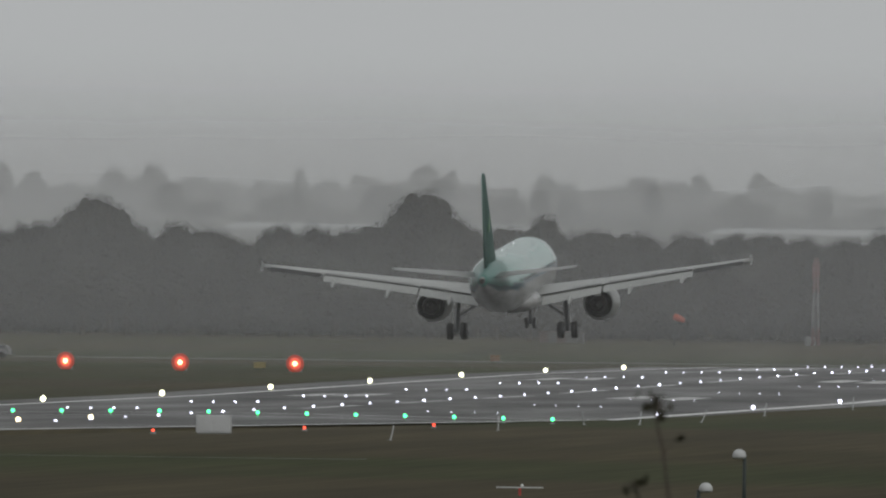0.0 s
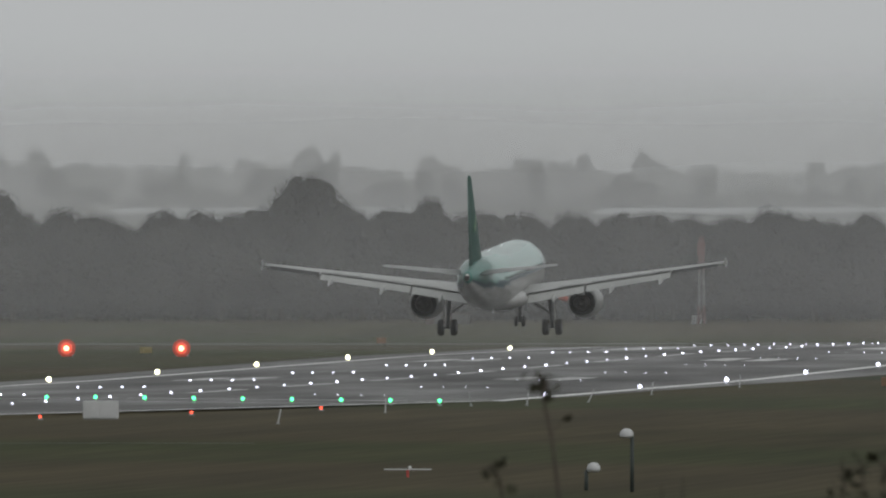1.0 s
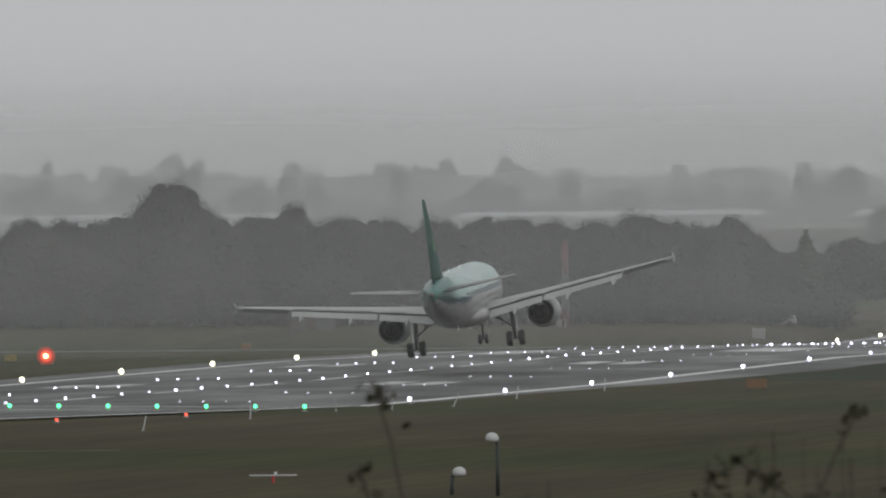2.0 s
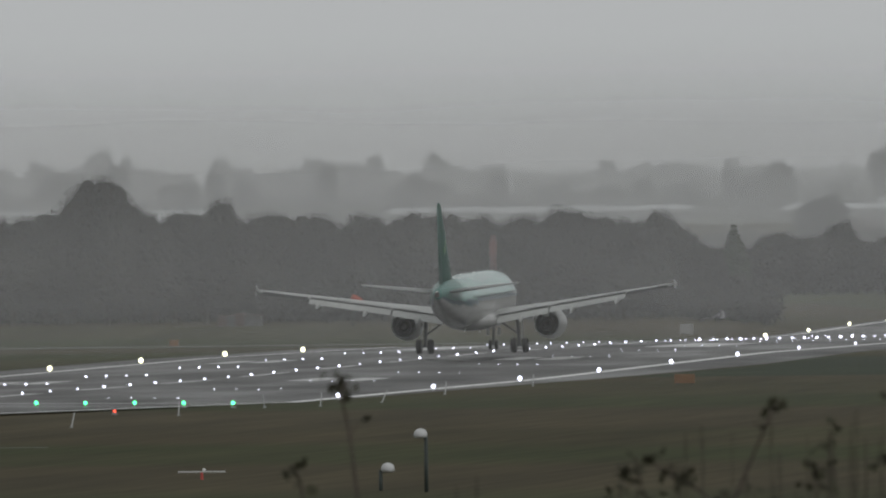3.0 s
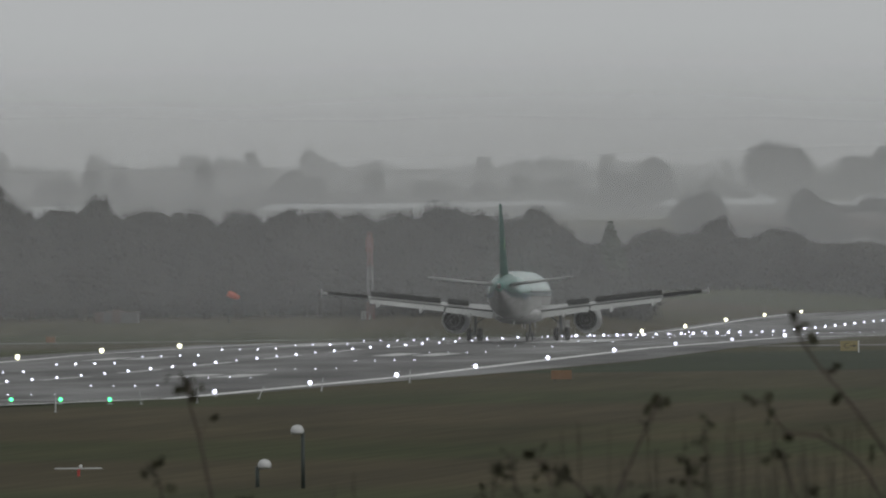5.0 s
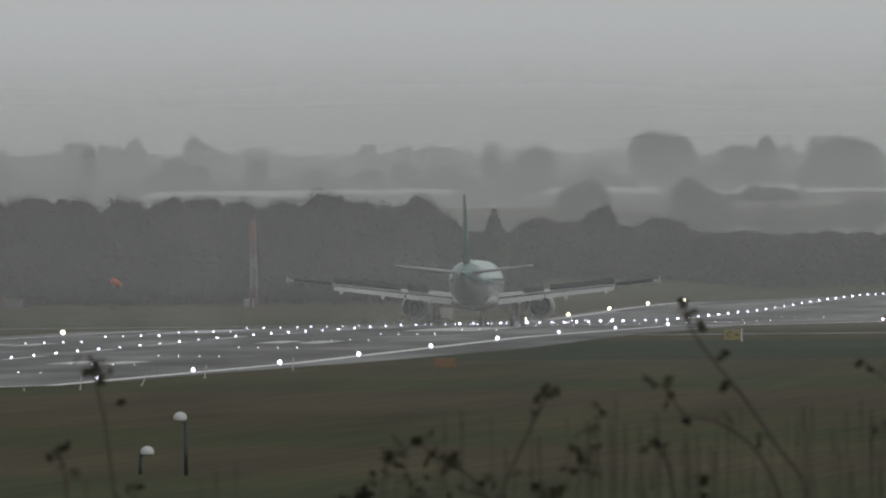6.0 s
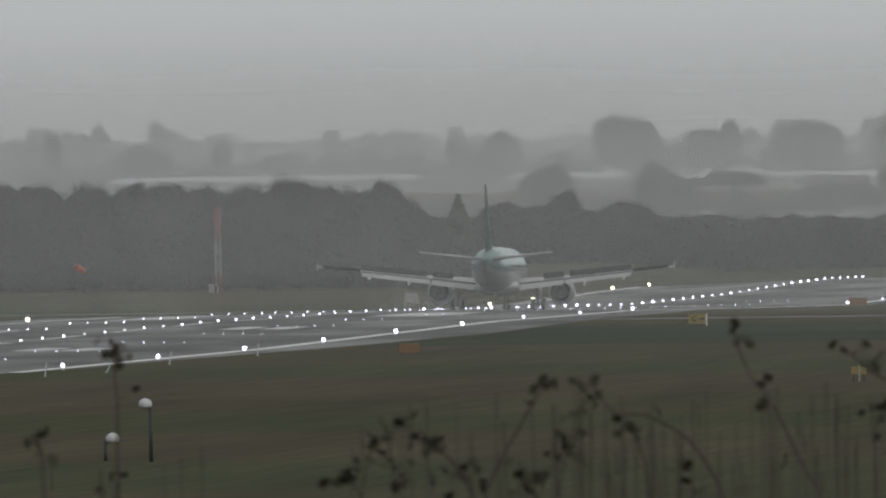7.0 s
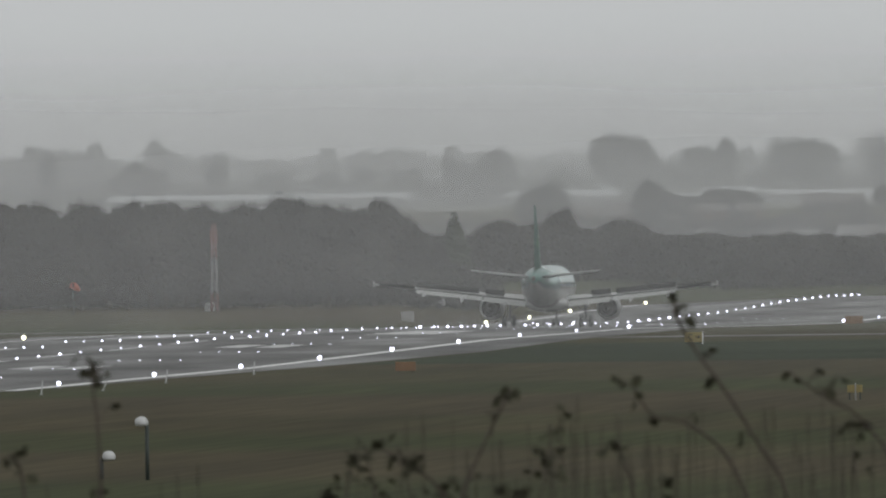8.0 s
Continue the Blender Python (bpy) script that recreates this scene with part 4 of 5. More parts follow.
for x, d in ((-96, 3050), (-70, 2960), (-38, 2800), (-30, 2830), (-88, 3120), (-44, 2900), (-22, 2790)):
    building("house", "small pale house among the trees", x, EYE.y + d, rng.uniform(4, 8), 7, 1.6, 1.1, WALLM, TILEM, 2)


# ---- haze over the field, imitated by upright see-through sheets ----
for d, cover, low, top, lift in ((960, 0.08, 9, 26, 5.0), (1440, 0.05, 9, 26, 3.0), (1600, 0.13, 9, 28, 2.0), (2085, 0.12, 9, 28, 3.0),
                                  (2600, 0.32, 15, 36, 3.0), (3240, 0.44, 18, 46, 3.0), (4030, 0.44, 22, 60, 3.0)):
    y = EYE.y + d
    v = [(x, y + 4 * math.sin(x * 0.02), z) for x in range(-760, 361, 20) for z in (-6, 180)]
    thing("drizzle", "upright see-through sheet standing in for haze", "mist", kind="stuff",
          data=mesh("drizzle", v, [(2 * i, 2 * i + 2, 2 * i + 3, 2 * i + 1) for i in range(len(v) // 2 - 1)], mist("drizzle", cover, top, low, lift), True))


# ---- small things on the airfield ----
DULLWHITE = mat("dull white paint", (0.26, 0.26, 0.25), 0.6, vary=0.15, scale=2)


def cabinet(x, y, w, h, label, material=WHITE, deep=0.8):
    ob = thing("equipment_cabinet", label, "cabinet", pose(x, y, lie(x, y)))
    part("body", mesh("body", *box(-w / 2, w / 2, 0, deep, 0.06, h, 0.03), material), ob)
    part("plinth", mesh("plinth", *box(-w / 2 + 0.06, w / 2 - 0.06, 0.05, deep - 0.05, -0.1, 0.07), GREYM), ob)
    part("door", mesh("door", *box(-w * 0.42, -0.02, -0.025, 0.01, 0.14, h - 0.12, 0.01), material), ob)
    part("door", mesh("door", *box(0.02, w * 0.42, -0.025, 0.01, 0.14, h - 0.12, 0.01), material), ob)


cabinet(12.4, -69, 1.95, 1.05, "white metal equipment cabinet beside the threshold", DOME)
cabinet(-58.4, 992, 1.1, 1.0, "white cabinet at the foot of the mast", DULLWHITE)
cabinet(-32.2, 952, 1.4, 1.1, "pale equipment cabinet in the far grass", DULLWHITE)


def board(x, y, w, h, z, material, label, turn=0, letters=""):
    """A sign board on two short legs."""
    ob = thing("airfield_sign", label, "sign", pose(x, y, lie(x, y), 0, 0, turn))
    part("panel", mesh("panel", *box(-w / 2, w / 2, -0.07, 0.07, z, z + h, 0.02), material), ob)
    for k in (-0.35, 0.35):
        part("leg", mesh("leg", *lathe([(0.04, -0.15), (0.04, z + 0.05)], 8), POSTM), ob).location = (k * w, 0, 0)
    if letters:
        cu = bpy.data.curves.new("letters", "FONT")
        cu.body, cu.size, cu.align_x, cu.align_y, cu.extrude = letters, h * 0.8, "CENTER", "CENTER", 0.006
        cu.materials.append(BLACKM)
        tx = new("letters", cu)
        tx.parent, tx.matrix_basis = ob, pose(-0.22, -0.08, z + h / 2, 90)
        arrow = join(box(0.1, 0.38, -0.095, -0.08, z + h * 0.46, z + h * 0.54),
                     ([(0.36, -0.095, z + h * 0.68), (0.36, -0.095, z + h * 0.32), (0.55, -0.095, z + h * 0.5), (0.36, -0.08, z + h * 0.68), (0.36, -0.08, z + h * 0.32), (0.55, -0.08, z + h * 0.5)],
                      [(0, 1, 2), (5, 4, 3), (0, 3, 4, 1), (1, 4, 5, 2), (2, 5, 3, 0)]))
        part("arrow", mesh("arrow", *arrow, BLACKM), ob, "black arrow")
        part("edge_strip", mesh("edge_strip", *box(w / 2, w / 2 + 0.07, -0.09, 0.09, 0, z + h + 0.05, 0.01), WHITE), ob, "white end strip")


board(38.6, 146, 1.4, 0.62, 0.15, ORANGE, "dull orange board in the grass beside the runway")
board(43.7, 348, 1.4, 0.78, 0.15, YELLOW, "yellow taxiway sign with black letter C and arrow", 0, "C")
board(35.1, 683, 1.75, 0.75, 0.2, ORANGE, "orange board beside the runway's far end")
board(-48.7, 425, 1.0, 0.5, 0.15, YELLOW, "small yellow sign beyond the runway")
board(-53.8, 640, 0.9, 0.6, 0.3, ORANGE, "small orange board in the far grass")
board(83.2, -72, 0.85, 0.42, 0.42, YELLOW, "small yellow marker board on a white post in the grass")
post = thing("marker_post", "short white post before a yellow board", "post", pose(83.25, -72.2, lie(83, -72)))
part("shaft", mesh("shaft", *lathe([(0.04, -0.1), (0.04, 0.93), (0.02, 0.96)], 8), DULLWHITE), post)


def dome_post(x, y, tall, off, label):
    """A white domed sensor on a dark post."""
    ob = thing("dome_post", label, "sensor post", pose(x, y, lie(x, y)), "domed posts")
    part("post", mesh("post", *lathe([(0.085, -0.2), (0.08, tall - 0.1)], 12), POSTM, True), ob, "dark green post")
    part("arm", mesh("arm", *rod((0, 0, tall - 0.16), (off, 0, tall - 0.12), 0.05), POSTM), ob)
    part("dome", mesh("dome", *moved(lathe([(0.1, -0.2), (0.25, -0.17), (0.28, -0.1), (0.27, 0.02), (0.21, 0.12), (0.12, 0.18), (0.02, 0.2)], 24), Matrix.Translation((off, 0, tall))), DOME, True), ob, "white dome")


dome_post(72.58, -360, 2.4, -0.22, "tall dark post with a white dome in the grass")
dome_post(70.18, -355, 0.95, 0.3, "short dark post with a white dome in the grass")

bar = thing("approach_bar", "white cross bar on a red post in the grass", "approach light", pose(58.2, -315, lie(58, -315)))
part("bar", mesh("bar", *box(-1.03, 1.03, -0.05, 0.05, 0.31, 0.365, 0.01), DOME), bar)
part("post", mesh("post", *lathe([(0.07, -0.2), (0.06, 0.31)], 8), REDP), bar, "red post")
for x in (0.1,):
    part("lamp", mesh("lamp", *lathe([(0.04, 0.37), (0.07, 0.41), (0.06, 0.47), (0.03, 0.49)], 8), WHITE), bar).location = (x, 0, 0)


def marker(x, y, lean, tall=0.85):
    ob = thing("marker_post", "thin pale marker post leaning at the runway's edge", "post", pose(x, y, lie(x, y), 0, lean), "marker posts")
    part("shaft", mesh("shaft", *lathe([(0.035, -0.1), (0.035, tall - 0.1), (0.025, tall)], 8), DOME if lean >= 0 else GREYM), ob)
    part("foot", mesh("foot", *lathe([(0.1, -0.1), (0.09, 0.06), (0.05, 0.08)], 8), GREYM), ob)


for x, y, lean in ((25.5, -93, 12), (24.4, 14, -8), (24.2, -30, 2), (27.4, 18, 6), (28.9, 40, 24), (27.6, 92, 8), (27.8, 150, 4)):
    marker(x, y, lean)

# mast red and white are dulled: distance haze put into the colour
HAZED_RED = mat("red paint dulled for haze", (0.115, 0.05, 0.045), 0.7, vary=0.25, scale=2)
HAZED_WHITE = mat("white paint dulled for haze", (0.125, 0.125, 0.122), 0.7, vary=0.2, scale=2)
mast = thing("lattice_mast", "red and white lattice mast beside the wood", "mast", pose(-57.6, 990, lie(-57.6, 990)))
for k in range(5):
    z0, z1 = 2.0 * k, 2.0 * (k + 1)
    r0, r1 = 0.52 - 0.05 * k, 0.47 - 0.05 * k
    p = []
    for i in range(4):
        a0, a1 = math.pi / 4 + math.pi / 2 * i, math.pi / 4 + math.pi / 2 * (i + 1)
        at = lambda a, r, z: (r * math.cos(a), r * math.sin(a), z)
        p += [rod(at(a0, r0, z0), at(a0, r1, z1), 0.085, 0.085, 6), rod(at(a0, r0, z0), at(a1, r1, z1), 0.05, 0.05, 5), rod(at(a1, r0, z0), at(a0, r1, z1), 0.05, 0.05, 5), rod(at(a0, r1, z1), at(a1, r1, z1), 0.05, 0.05, 5)]
    part("section", mesh("section", *join(*p), HAZED_RED if k in (0, 3, 4) else HAZED_WHITE), mast, "red lattice section" if k in (0, 3, 4) else "white lattice section")
part("antenna", mesh("antenna", *box(-0.45, 0.45, -0.3, -0.2, 7.8, 9.4, 0.03), HAZED_RED), mast, "red antenna panel")

sock = thing("windsock", "orange windsock blown out on a pole", "windsock", pose(-71.7, 970, lie(-71.7, 970)))
part("pole", mesh("pole", *lathe([(0.09, -0.2), (0.06, 3.64)], 8), POSTM), sock)
sleeve = part("sleeve", mesh("sleeve", *moved(lathe([(0.36, 0), (0.4, 0.3), (0.33, 0.9), (0.25, 1.2), (0.2, 1.35)], 16, "x", False), pose(0, 0, 0, 0, 22)), SOCKM, True), sock, "orange cloth sleeve")


VAN = mat("dull white vehicle paint", (0.16, 0.16, 0.16), 0.5, vary=0.15, scale=2)


def vehicle(name, label, x, y, long, tall, turn):
    """A small parked vehicle seen far off."""
    ob = thing(name, label, "vehicle", pose(x, y, lie(x, y), 0, 0, turn))
    prof = [(-long / 2, 0.35), (-long / 2, 0.9), (-long * 0.3, 1.0), (-long * 0.18, tall), (long * 0.42, tall), (long / 2, tall * 0.62), (long / 2, 0.35)]
    part("body", mesh("body", *loft([[(x, yy * s, z) for x, z in prof] for yy, s in ((-0.9, 0.96), (-0.8, 1), (0.8, 1), (0.9, 0.96))]), VAN), ob)
    part("side_window", mesh("side_window", *box(-long * 0.2, long * 0.4, -0.9, -0.86, 1.02, tall - 0.12, 0.01), GLASS), ob)
    for k in (-0.3, 0.3):
        for s in (-0.8, 0.8):
            part("wheel", mesh("wheel", *moved(lathe([(0.3, -0.1), (0.32, 0), (0.3, 0.1)], 14, "y"), Matrix.Translation((k * long, s, 0.32))), TYRE), ob)


vehicle("car", "white car parked by the wood", -36.2, 1029, 3.3, 1.3, 0)
vehicle("van", "white van on the perimeter road", -111.0, 700, 3.9, 1.25, 0)
DULLRED = mat("dull red boards", (0.085, 0.058, 0.052), 0.8, vary=0.2, scale=2)
hut = thing("airfield_hut", "low dull red and grey striped hut by the wood", "hut", pose(-86.3, 985, lie(-86.3, 985)))
for k in range(5):
    part("panel", mesh("panel", *box(-2.5 + k, -1.5 + k, 0, 1.6, -0.1, 1.2 + (0.35 if k == 2 else 0), 0.03), DULLRED if k in (0, 2) else ROADM), hut)
part("roof", mesh("roof", *box(-2.7, 2.7, -0.15, 1.75, 1.2, 1.3, 0.03), DULLRED), hut)


# ---- brambles and dry stems on the bank before the camera ----
STEM = mat("bramble stem", (0.066, 0.052, 0.042), 0.9, vary=0.3, scale=8)
LEAFM = mat("dull bramble leaf", (0.05, 0.05, 0.033), 0.9, vary=0.4, scale=9, piece=0.25, spec=0.1)
STRAW = mat("dry grass stem", (0.06, 0.054, 0.038), 0.9, vary=0.3, scale=6)
SWAYS = []
BANK = -1064.77


def leaf_mesh(seed, size):
    """A folded, curled leaf with a toothed edge."""
    r = random.Random(seed)
    n, v = 6, []
    for i in range(n + 1):
        s = i / n
        w = size * 0.52 * math.sin(math.pi * min(1, s * 0.92 + 0.05)) * (1.15 if i % 2 else 0.85)
        bend = -size * 0.4 * s * s
        v += [(s * size, -w, bend - w * 0.35), (s * size, 0, bend + size * 0.06), (s * size, w, bend - w * 0.2 + r.uniform(-0.1, 0.1) * size)]
    f = []
    for i in range(n):
        f += [(3 * i, 3 * i + 3, 3 * i + 4, 3 * i + 1), (3 * i + 1, 3 * i + 4, 3 * i + 5, 3 * i + 2)]
    return mesh("leaf", v, f, LEAFM, True)


LEAVES = [leaf_mesh(i, 0.021 + 0.005 * (i % 3)) for i in range(5)]


def bramble(x, points, tufts, rows, label, thick=0.0055, y=BANK, seed=0):
    """A stem through points given from its foot up, with leaf tufts at (step, count) along it."""
    r = random.Random(seed)
    foot = 9.15
    ob = thing("bramble", label, "plant", pose(x, y, foot), "brambles")
    pts = [Vector((px - x, 0.02 * math.sin(3 * i), pz - foot)) for i, (px, pz) in enumerate(points)]
    fine = []
    for i in range(len(pts) - 1):
        p0, p1, p2, p3 = pts[max(0, i - 1)], pts[i], pts[i + 1], pts[min(len(pts) - 1, i + 2)]
        for k in range(5):
            t = k / 5
            fine.append(0.5 * ((2 * p1) + (p2 - p0) * t + (2 * p0 - 5 * p1 + 4 * p2 - p3) * t * t + (3 * p1 - p0 - 3 * p2 + p3) * t ** 3))
    fine.append(pts[-1])
    n = len(fine)
    part("stem", mesh("stem", *join(*[rod(fine[i], fine[i + 1], thick * (1 - 0.6 * i / n), thick * (1 - 0.6 * (i + 1) / n), 6) for i in range(n - 1)]), STEM), ob, "dark red bramble stem")
    for where, count in tufts:
        at = fine[min(n - 1, int(where * (n - 1)))]
        if where < 0.97:
            tip = at + Vector((r.uniform(-0.035, 0.035), r.uniform(-0.02, 0.02), r.uniform(-0.01, 0.035)))
            part("twig", mesh("twig", *rod(at, tip, thick * 0.4, thick * 0.2, 5), STEM), ob)
            at = tip
        for k in range(count):
            lf = part("leaf", LEAVES[r.randrange(5)], ob)
            lf.matrix_basis = Matrix.Translation(at + Vector((r.uniform(-0.016, 0.016), r.uniform(-0.01, 0.01), r.uniform(-0.018, 0.014)))) @ pose(0, 0, 0, r.uniform(-70, 70), r.uniform(-60, 50), r.uniform(0, 360))
    SWAYS.append((ob, Vector((x, y, foot)), rows))


bramble(144.60, [(144.60, 9.15), (144.60, 9.6), (144.585, 9.88), (144.575, 10.05), (144.565, 10.15), (144.585, 10.185)], ((0.99, 8), (0.95, 2), (0.84, 1), (0.78, 1), (0.62, 1)),
        ((0.0, -4.5), (0.5, -5.0), (1.0, -4.5), (1.5, 0.8), (2.0, -8.5), (2.75, -3.0), (3.5, -5.7), (4.0, -4.2), (4.75, -7.0), (5.5, -8.9), (6.0, -4.5), (6.5, 5.0), (7.0, 3.0), (7.5, -8.5), (8.0, 0.5)),
        "tall dark bramble stem with a tuft of leaves at its tip", seed=1)
bramble(144.46, [(144.46, 9.15), (144.455, 9.6), (144.43, 9.82), (144.42, 9.93), (144.40, 9.98)], ((0.99, 4), (0.9, 3), (0.85, 2), (0.7, 2)),
        ((0.0, 2.0), (1.0, -3.0), (1.5, 1.5), (2.0, -3.0), (3.5, -1.5), (4.0, -2.0), (5.5, -6.0), (6.5, 3.5), (7.0, 1.0), (7.5, -7.0), (8.0, -2.0)),
        "short bramble shoot with broad leaves", seed=2)
bramble(146.27, [(146.27, 9.15), (146.28, 9.6), (146.27, 9.86), (146.21, 9.97), (146.12, 10.12), (146.06, 10.2), (146.005, 10.30), (146.01, 10.325)], ((0.99, 5), (0.84, 2), (0.7, 2), (0.62, 2), (0.55, 1), (0.48, 2)),
        ((0.0, 0.0), (1.5, 2.0), (3.5, -4.0), (4.0, -2.0), (5.5, -5.0), (6.0, -3.5), (6.5, 3.0), (6.7, 2.6), (6.8, -1.7, 15), (6.9, -0.6, 22), (7.0, 5.5, 28), (7.1, 6.9, 22), (7.2, 8.2, 10), (7.3, 8.5), (7.5, 3.0), (8.0, 0.0)),
        "long arching bramble with scattered leaves", 0.006, seed=3)
bramble(146.2, [(146.2, 9.15), (146.2, 9.7), (146.14, 9.93), (146.03, 10.03), (145.95, 10.05), (145.9, 10.12), (145.87, 10.135)], ((0.99, 4), (0.86, 2), (0.8, 3), (0.66, 2), (0.55, 2)),
        ((0.0, 0.0), (1.5, 2.0), (3.5, -2.0), (4.0, 1.0), (5.5, -5.0), (6.0, -1.0), (6.5, 4.6), (6.7, 3.1), (6.8, -3.6), (6.9, -6.7), (7.0, -6.7), (7.1, -4.6), (7.2, 0.7), (7.3, 4.9), (7.5, 5.8), (8.0, 0.0)),
        "arching bramble bent low by the wind", seed=4)
bramble(146.62, [(146.62, 9.15), (146.61, 9.6), (146.56, 9.9), (146.47, 10.04), (146.38, 10.1), (146.3, 10.16)], ((0.99, 3), (0.9, 2), (0.82, 4), (0.74, 3), (0.62, 2)),
        ((0.0, 2.0), (1.5, 3.0), (3.5, 0.0), (4.0, 1.0), (5.5, 4.0), (6.5, 2.2), (6.7, 0.0), (6.8, 0.4), (6.9, 2.2), (7.0, 5.0), (7.2, 6.4), (7.3, 6.1), (7.5, 3.9), (8.0, -1.0)),
        "leafy bramble bending in the wind", seed=5)
bramble(145.44, [(145.44, 9.15), (145.45, 9.6), (145.47, 9.83), (145.53, 9.98), (145.58, 10.08), (145.6, 10.12)], ((0.99, 3), (0.94, 3), (0.86, 2), (0.75, 1), (0.5, 3)),
        ((0.0, -3.0), (1.5, 0.0), (3.5, -2.0), (4.0, 0.0), (5.5, -1.0), (6.5, 3.0), (7.0, 5.0), (7.5, 1.0), (8.0, 0.0)),
        "bramble shoot with a forked leafy tip", seed=6)
bramble(145.5, [(145.5, 9.15), (145.48, 9.7), (145.42, 9.88), (145.32, 9.95), (145.26, 10.0)], ((0.98, 2), (0.9, 2), (0.82, 3), (0.74, 4), (0.6, 4)),
        ((0.0, 0.0), (1.5, 2.0), (3.5, -2.0), (4.0, 0.0), (5.5, -1.0), (6.5, 2.0), (7.0, 3.0), (7.5, 1.0), (8.0, 0.0)),
        "low leafy bramble bush on the bank", seed=7)
bramble(145.92, [(145.92, 9.15), (145.92, 9.6), (145.9, 9.85), (145.87, 9.95), (145.86, 9.99)], ((0.98, 4), (0.88, 3), (0.7, 2)),
        ((0.0, 0.0), (1.5, 2.0), (3.5, -2.0), (5.5, 2.0), (6.5, -1.0), (7.0, 2.0), (7.5, 1.0), (8.0, 0.0)),
        "small leafy shoot among dry stems", seed=8)
for k, (fx, top) in enumerate(((145.3, 9.99), (145.62, 9.97), (145.7, 10.05), (145.08, 9.93), (146.4, 10.02), (146.75, 10.08))):
    lean = (-0.06, 0.05, -0.03, 0.05, -0.05, -0.08)[k]
    bramble(fx, [(fx, 9.15), (fx + lean * 0.2, 9.6), (fx + lean * 0.6, 9.85), (fx + lean, top)], ((0.99, 3), (0.94, 2), (0.88, 2), (0.82, 2), (0.76, 2)),
            ((0.0, 0.0), (1.5, 2.0), (3.5, -2.0), (5.5, -2.0), (6.5, 2.0), (7.0, 3.0), (7.5, -1.0), (8.0, 0.0)),
            "thin leafy bramble shoot in the tangle on the bank", 0.0035, BANK + 0.3 * k, 20 + k)


# low tangle of shoots, thickest where the stems arch
low = random.Random(77)
for k in range(10):
    fx = (145.28, 145.42, 145.5, 145.56, 146.6, 146.72, 145.85, 144.52)[k % 8] + low.uniform(-0.07, 0.07)
    top, lean = 9.9 + low.uniform(-0.05, 0.1), low.uniform(-0.13, 0.13)
    bramble(fx, [(fx, 9.15), (fx + lean * 0.2, 9.55), (fx + lean * 0.55, 9.8), (fx + lean, top)], [(low.uniform(0.72, 1.0), low.choice((1, 2, 3))) for i in range(5)],
            ((0.0, 0.0), (1.5, 2.0), (3.5, -2.0), (5.5, -2.0), (6.5, 2.0), (7.0, 3.0), (7.5, -1.0), (8.0, 0.0)),
            "thin leafy bramble shoot in the tangle on the bank", 0.003, BANK + 0.2 * (k % 7), 50 + k)


def dry_stems(x0, x1, count, tall, y, seed):
    r = random.Random(seed)
    p = []
    for i in range(count):
        x, yy = r.uniform(x0, x1), y + r.uniform(-1.5, 1.5)
        h = tall * r.uniform(0.8, 1.08)
        lean = r.uniform(-0.03, 0.03)
        p.append(rod((x, yy, 8.9), (x + lean, yy, 9.0 + h), 0.0024, 0.0011, 4))
        if i % 2:
            p.append(rod((x + lean * 0.9, yy, 9.0 + h * 0.97), (x + lean, yy, 9.0 + h * 1.03), 0.0028, 0.0014, 5))
    return join(*p)


thing("dry_grass", "thin dry grass stems standing on the bank", "grass", kind="stuff",
      data=mesh("dry_grass", *join(dry_stems(145.35, 146.5, 60, 0.97, BANK, 1), dry_stems(145.75, 146.0, 34, 1.0, BANK, 3), dry_stems(146.2, 146.65, 44, 0.98, BANK, 4), dry_stems(144.5, 147.2, 70, 0.86, BANK, 2)), STRAW))


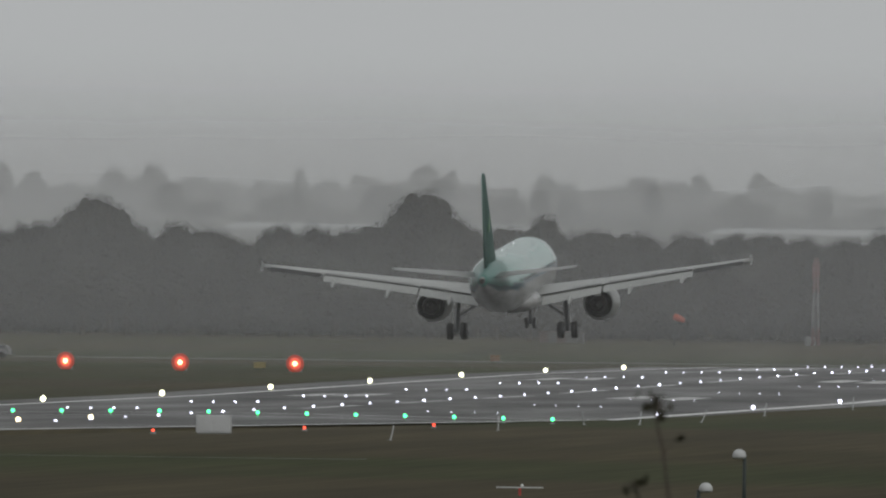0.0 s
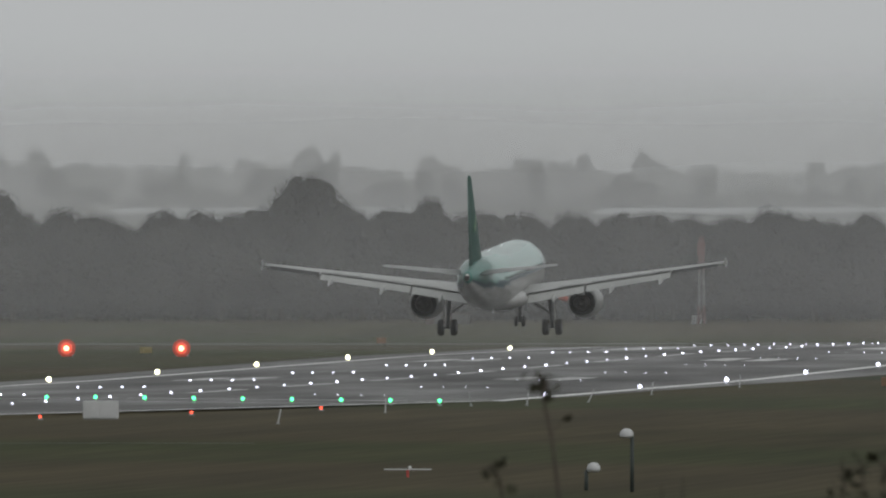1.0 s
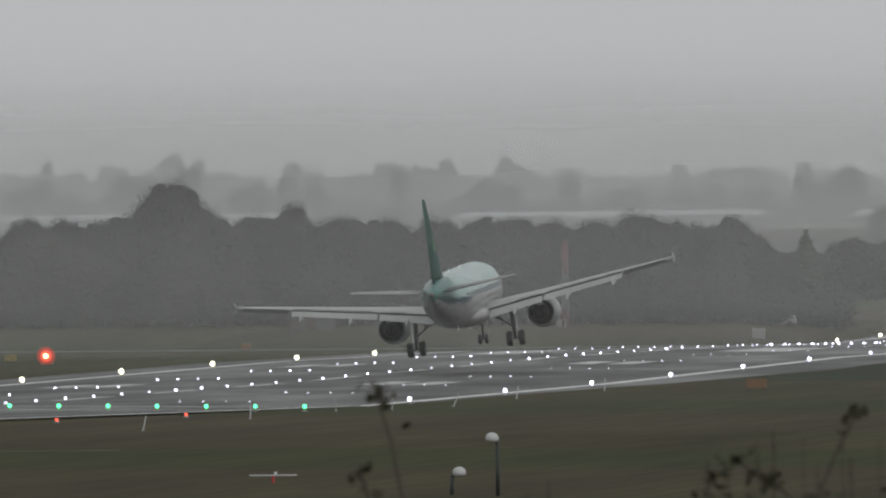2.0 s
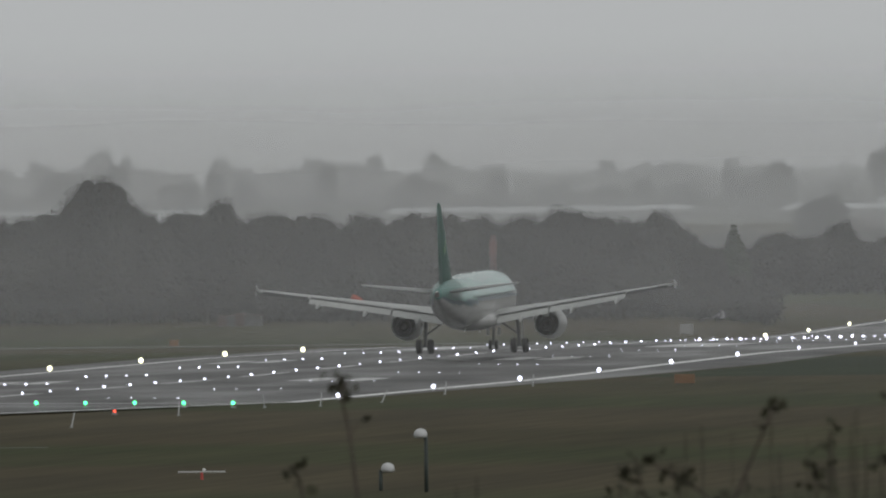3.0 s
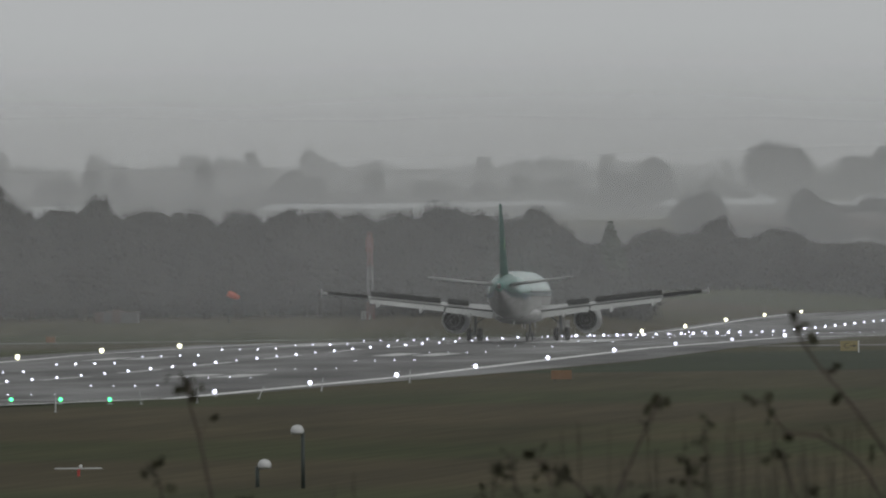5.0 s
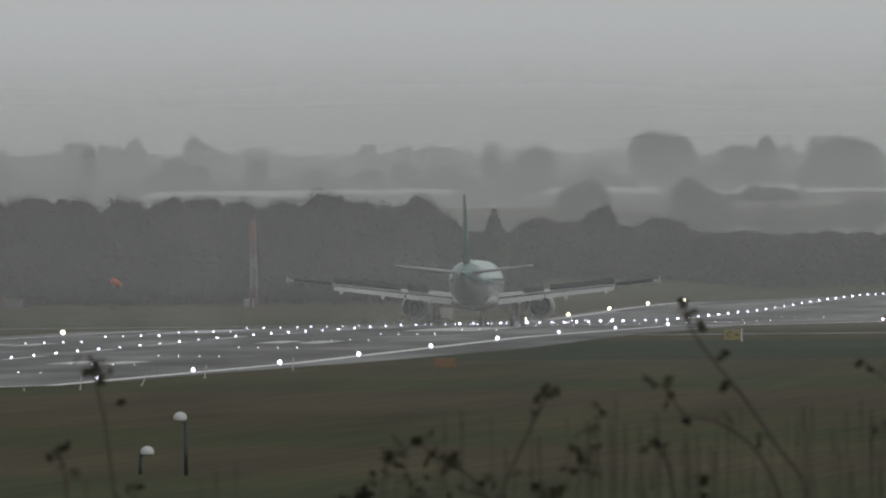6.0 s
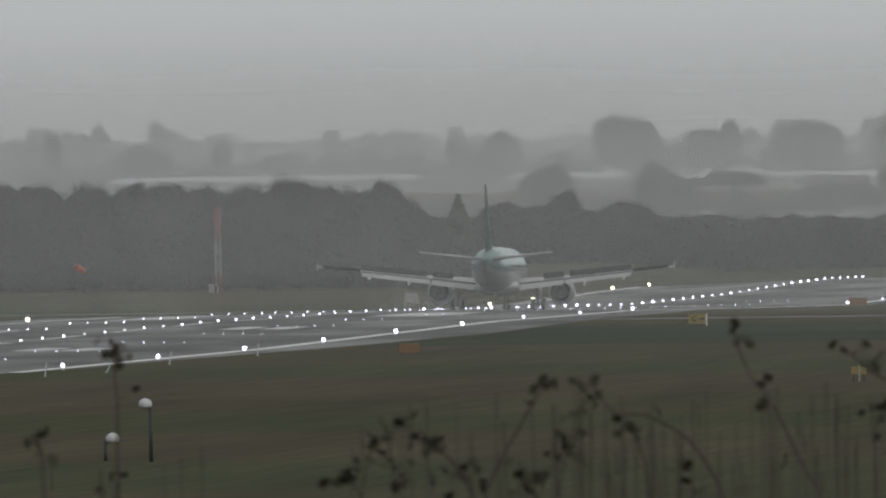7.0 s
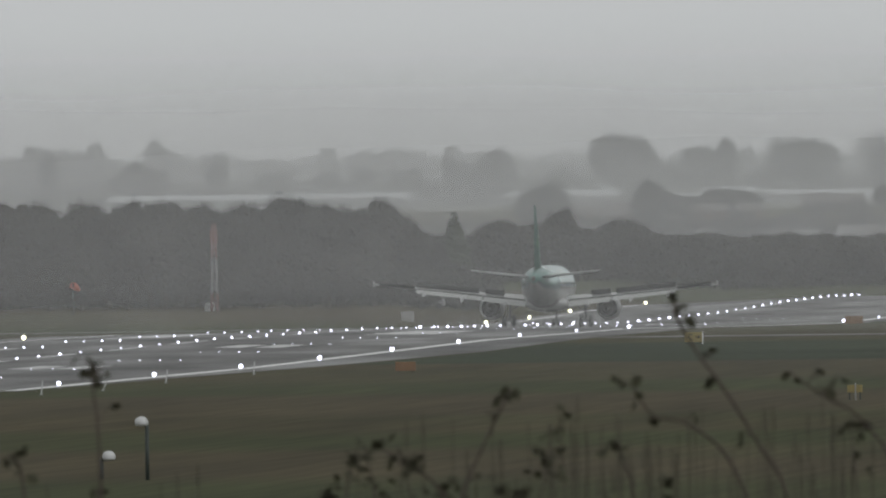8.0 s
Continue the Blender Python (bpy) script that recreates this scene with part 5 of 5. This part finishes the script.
# ---- what moves ----
FLIGHT = [
    (0.0, 4.98, 143.7, 5.08, 0.95, 3.2, -1.38), (0.5, 4.59, 177.9, 4.33, 0.43, 3.16, -0.94), (1.0, 4.46, 212.1, 3.73, -0.32, 2.6, -0.3),
    (1.5, 4.47, 246.4, 3.04, -0.10, 2.3, -2.96), (2.0, 4.69, 280.9, 2.46, 0.04, 2.2, -6.18), (2.75, 3.9, 333.0, 1.75, -1.6, 1.4, -2.2),
    (3.5, 3.32, 384.8, 1.22, -2.25, 0.3, 1.28), (4.0, 3.74, 419.3, 1.22, -1.36, 0.0, 0.80), (4.75, 4.4, 471.0, 0.9, 0.1, -0.2, 0.4),
    (5.5, 5.02, 522.4, 0.68, 1.16, -0.4, 0.31), (6.0, 5.23, 556.9, 0.52, 1.69, -0.3, 0.45), (6.5, 5.02, 591.4, 0.28, 1.45, -0.3, 0.35),
    (7.0, 4.75, 626.0, 0.10, 1.02, -0.35, 0.6), (7.5, 4.45, 660.7, -0.02, 0.92, -0.28, 0.2), (8.0, 4.21, 695.5, -0.14, 0.65, -0.22, 0.64),
]


def heading(x, y, z, head, pitch, roll):
    return Matrix.Translation((x, y, z)) @ pose(0, 0, 0, 0, 0, head) @ pose(0, 0, 0, pitch) @ pose(0, 0, 0, 0, roll)


def motions():
    walk(sleeve, [(t, pose(-0.1, 0, 3.39, 0, 0, a)) for t, a in ((0.0, 10), (2.0, 30), (4.0, 8), (5.5, 35), (6.5, 45), (8.0, 62))])
    walk(plane, [(t, heading(*r)) for t, *r in FLIGHT])
    for wing, side, at in WINGS:
        walk(wing, [(t, Matrix.Translation(at) @ pose(0, 0, 0, 0, -side * a)) for t, a in
                    ((0.0, 3.0), (1.0, 2.7), (2.0, 2.9), (3.5, 2.5), (4.0, 2.0), (5.0, 0.1), (5.5, -0.1), (8.0, -0.2))])
    for panel, at, hinge in SPOILERS:
        walk(panel, [(t, Matrix.Translation(at) @ Matrix.Rotation(radians(-a), 4, hinge)) for t, a in ((0.0, 0.0), (3.5, 0.0), (3.8, 7.0), (4.2, 12.0), (4.6, 22.0), (5.1, 46.0), (5.5, 48.0), (8.0, 48.0))])
    for flap, at, hinge in AILERONS:
        walk(flap, [(t, Matrix.Translation(at) @ Matrix.Rotation(radians(a), 4, hinge)) for t, a in ((0.0, 16.0), (1.0, 14.0), (2.0, 18.0), (3.5, 14.0), (4.1, 10.0), (5.0, -22.0), (5.5, -24.0), (8.0, -22.0))])
    for gear, at in GEARS:
        walk(gear, [(t, Matrix.Translation(at + Vector((0, 0, d)))) for t, d in ((0.0, -0.5), (3.2, -0.5), (4.0, -0.42), (5.0, -0.12), (8.0, -0.12))])
    walk(cloud_of_spray, [(t, Matrix.Translation((x, y, float(np.interp(t, [0, 3.3, 4.2, 5.4, 8], [-9, -9, -4.5, 0.3, -0.5]))))) for t, x, y, *_ in FLIGHT])
    for stem, at, rows in SWAYS:
        walk(stem, [(t, Matrix.Translation(at) @ pose(0, 0, 0, -sum(dip), a)) for t, a, *dip in rows])


motions()
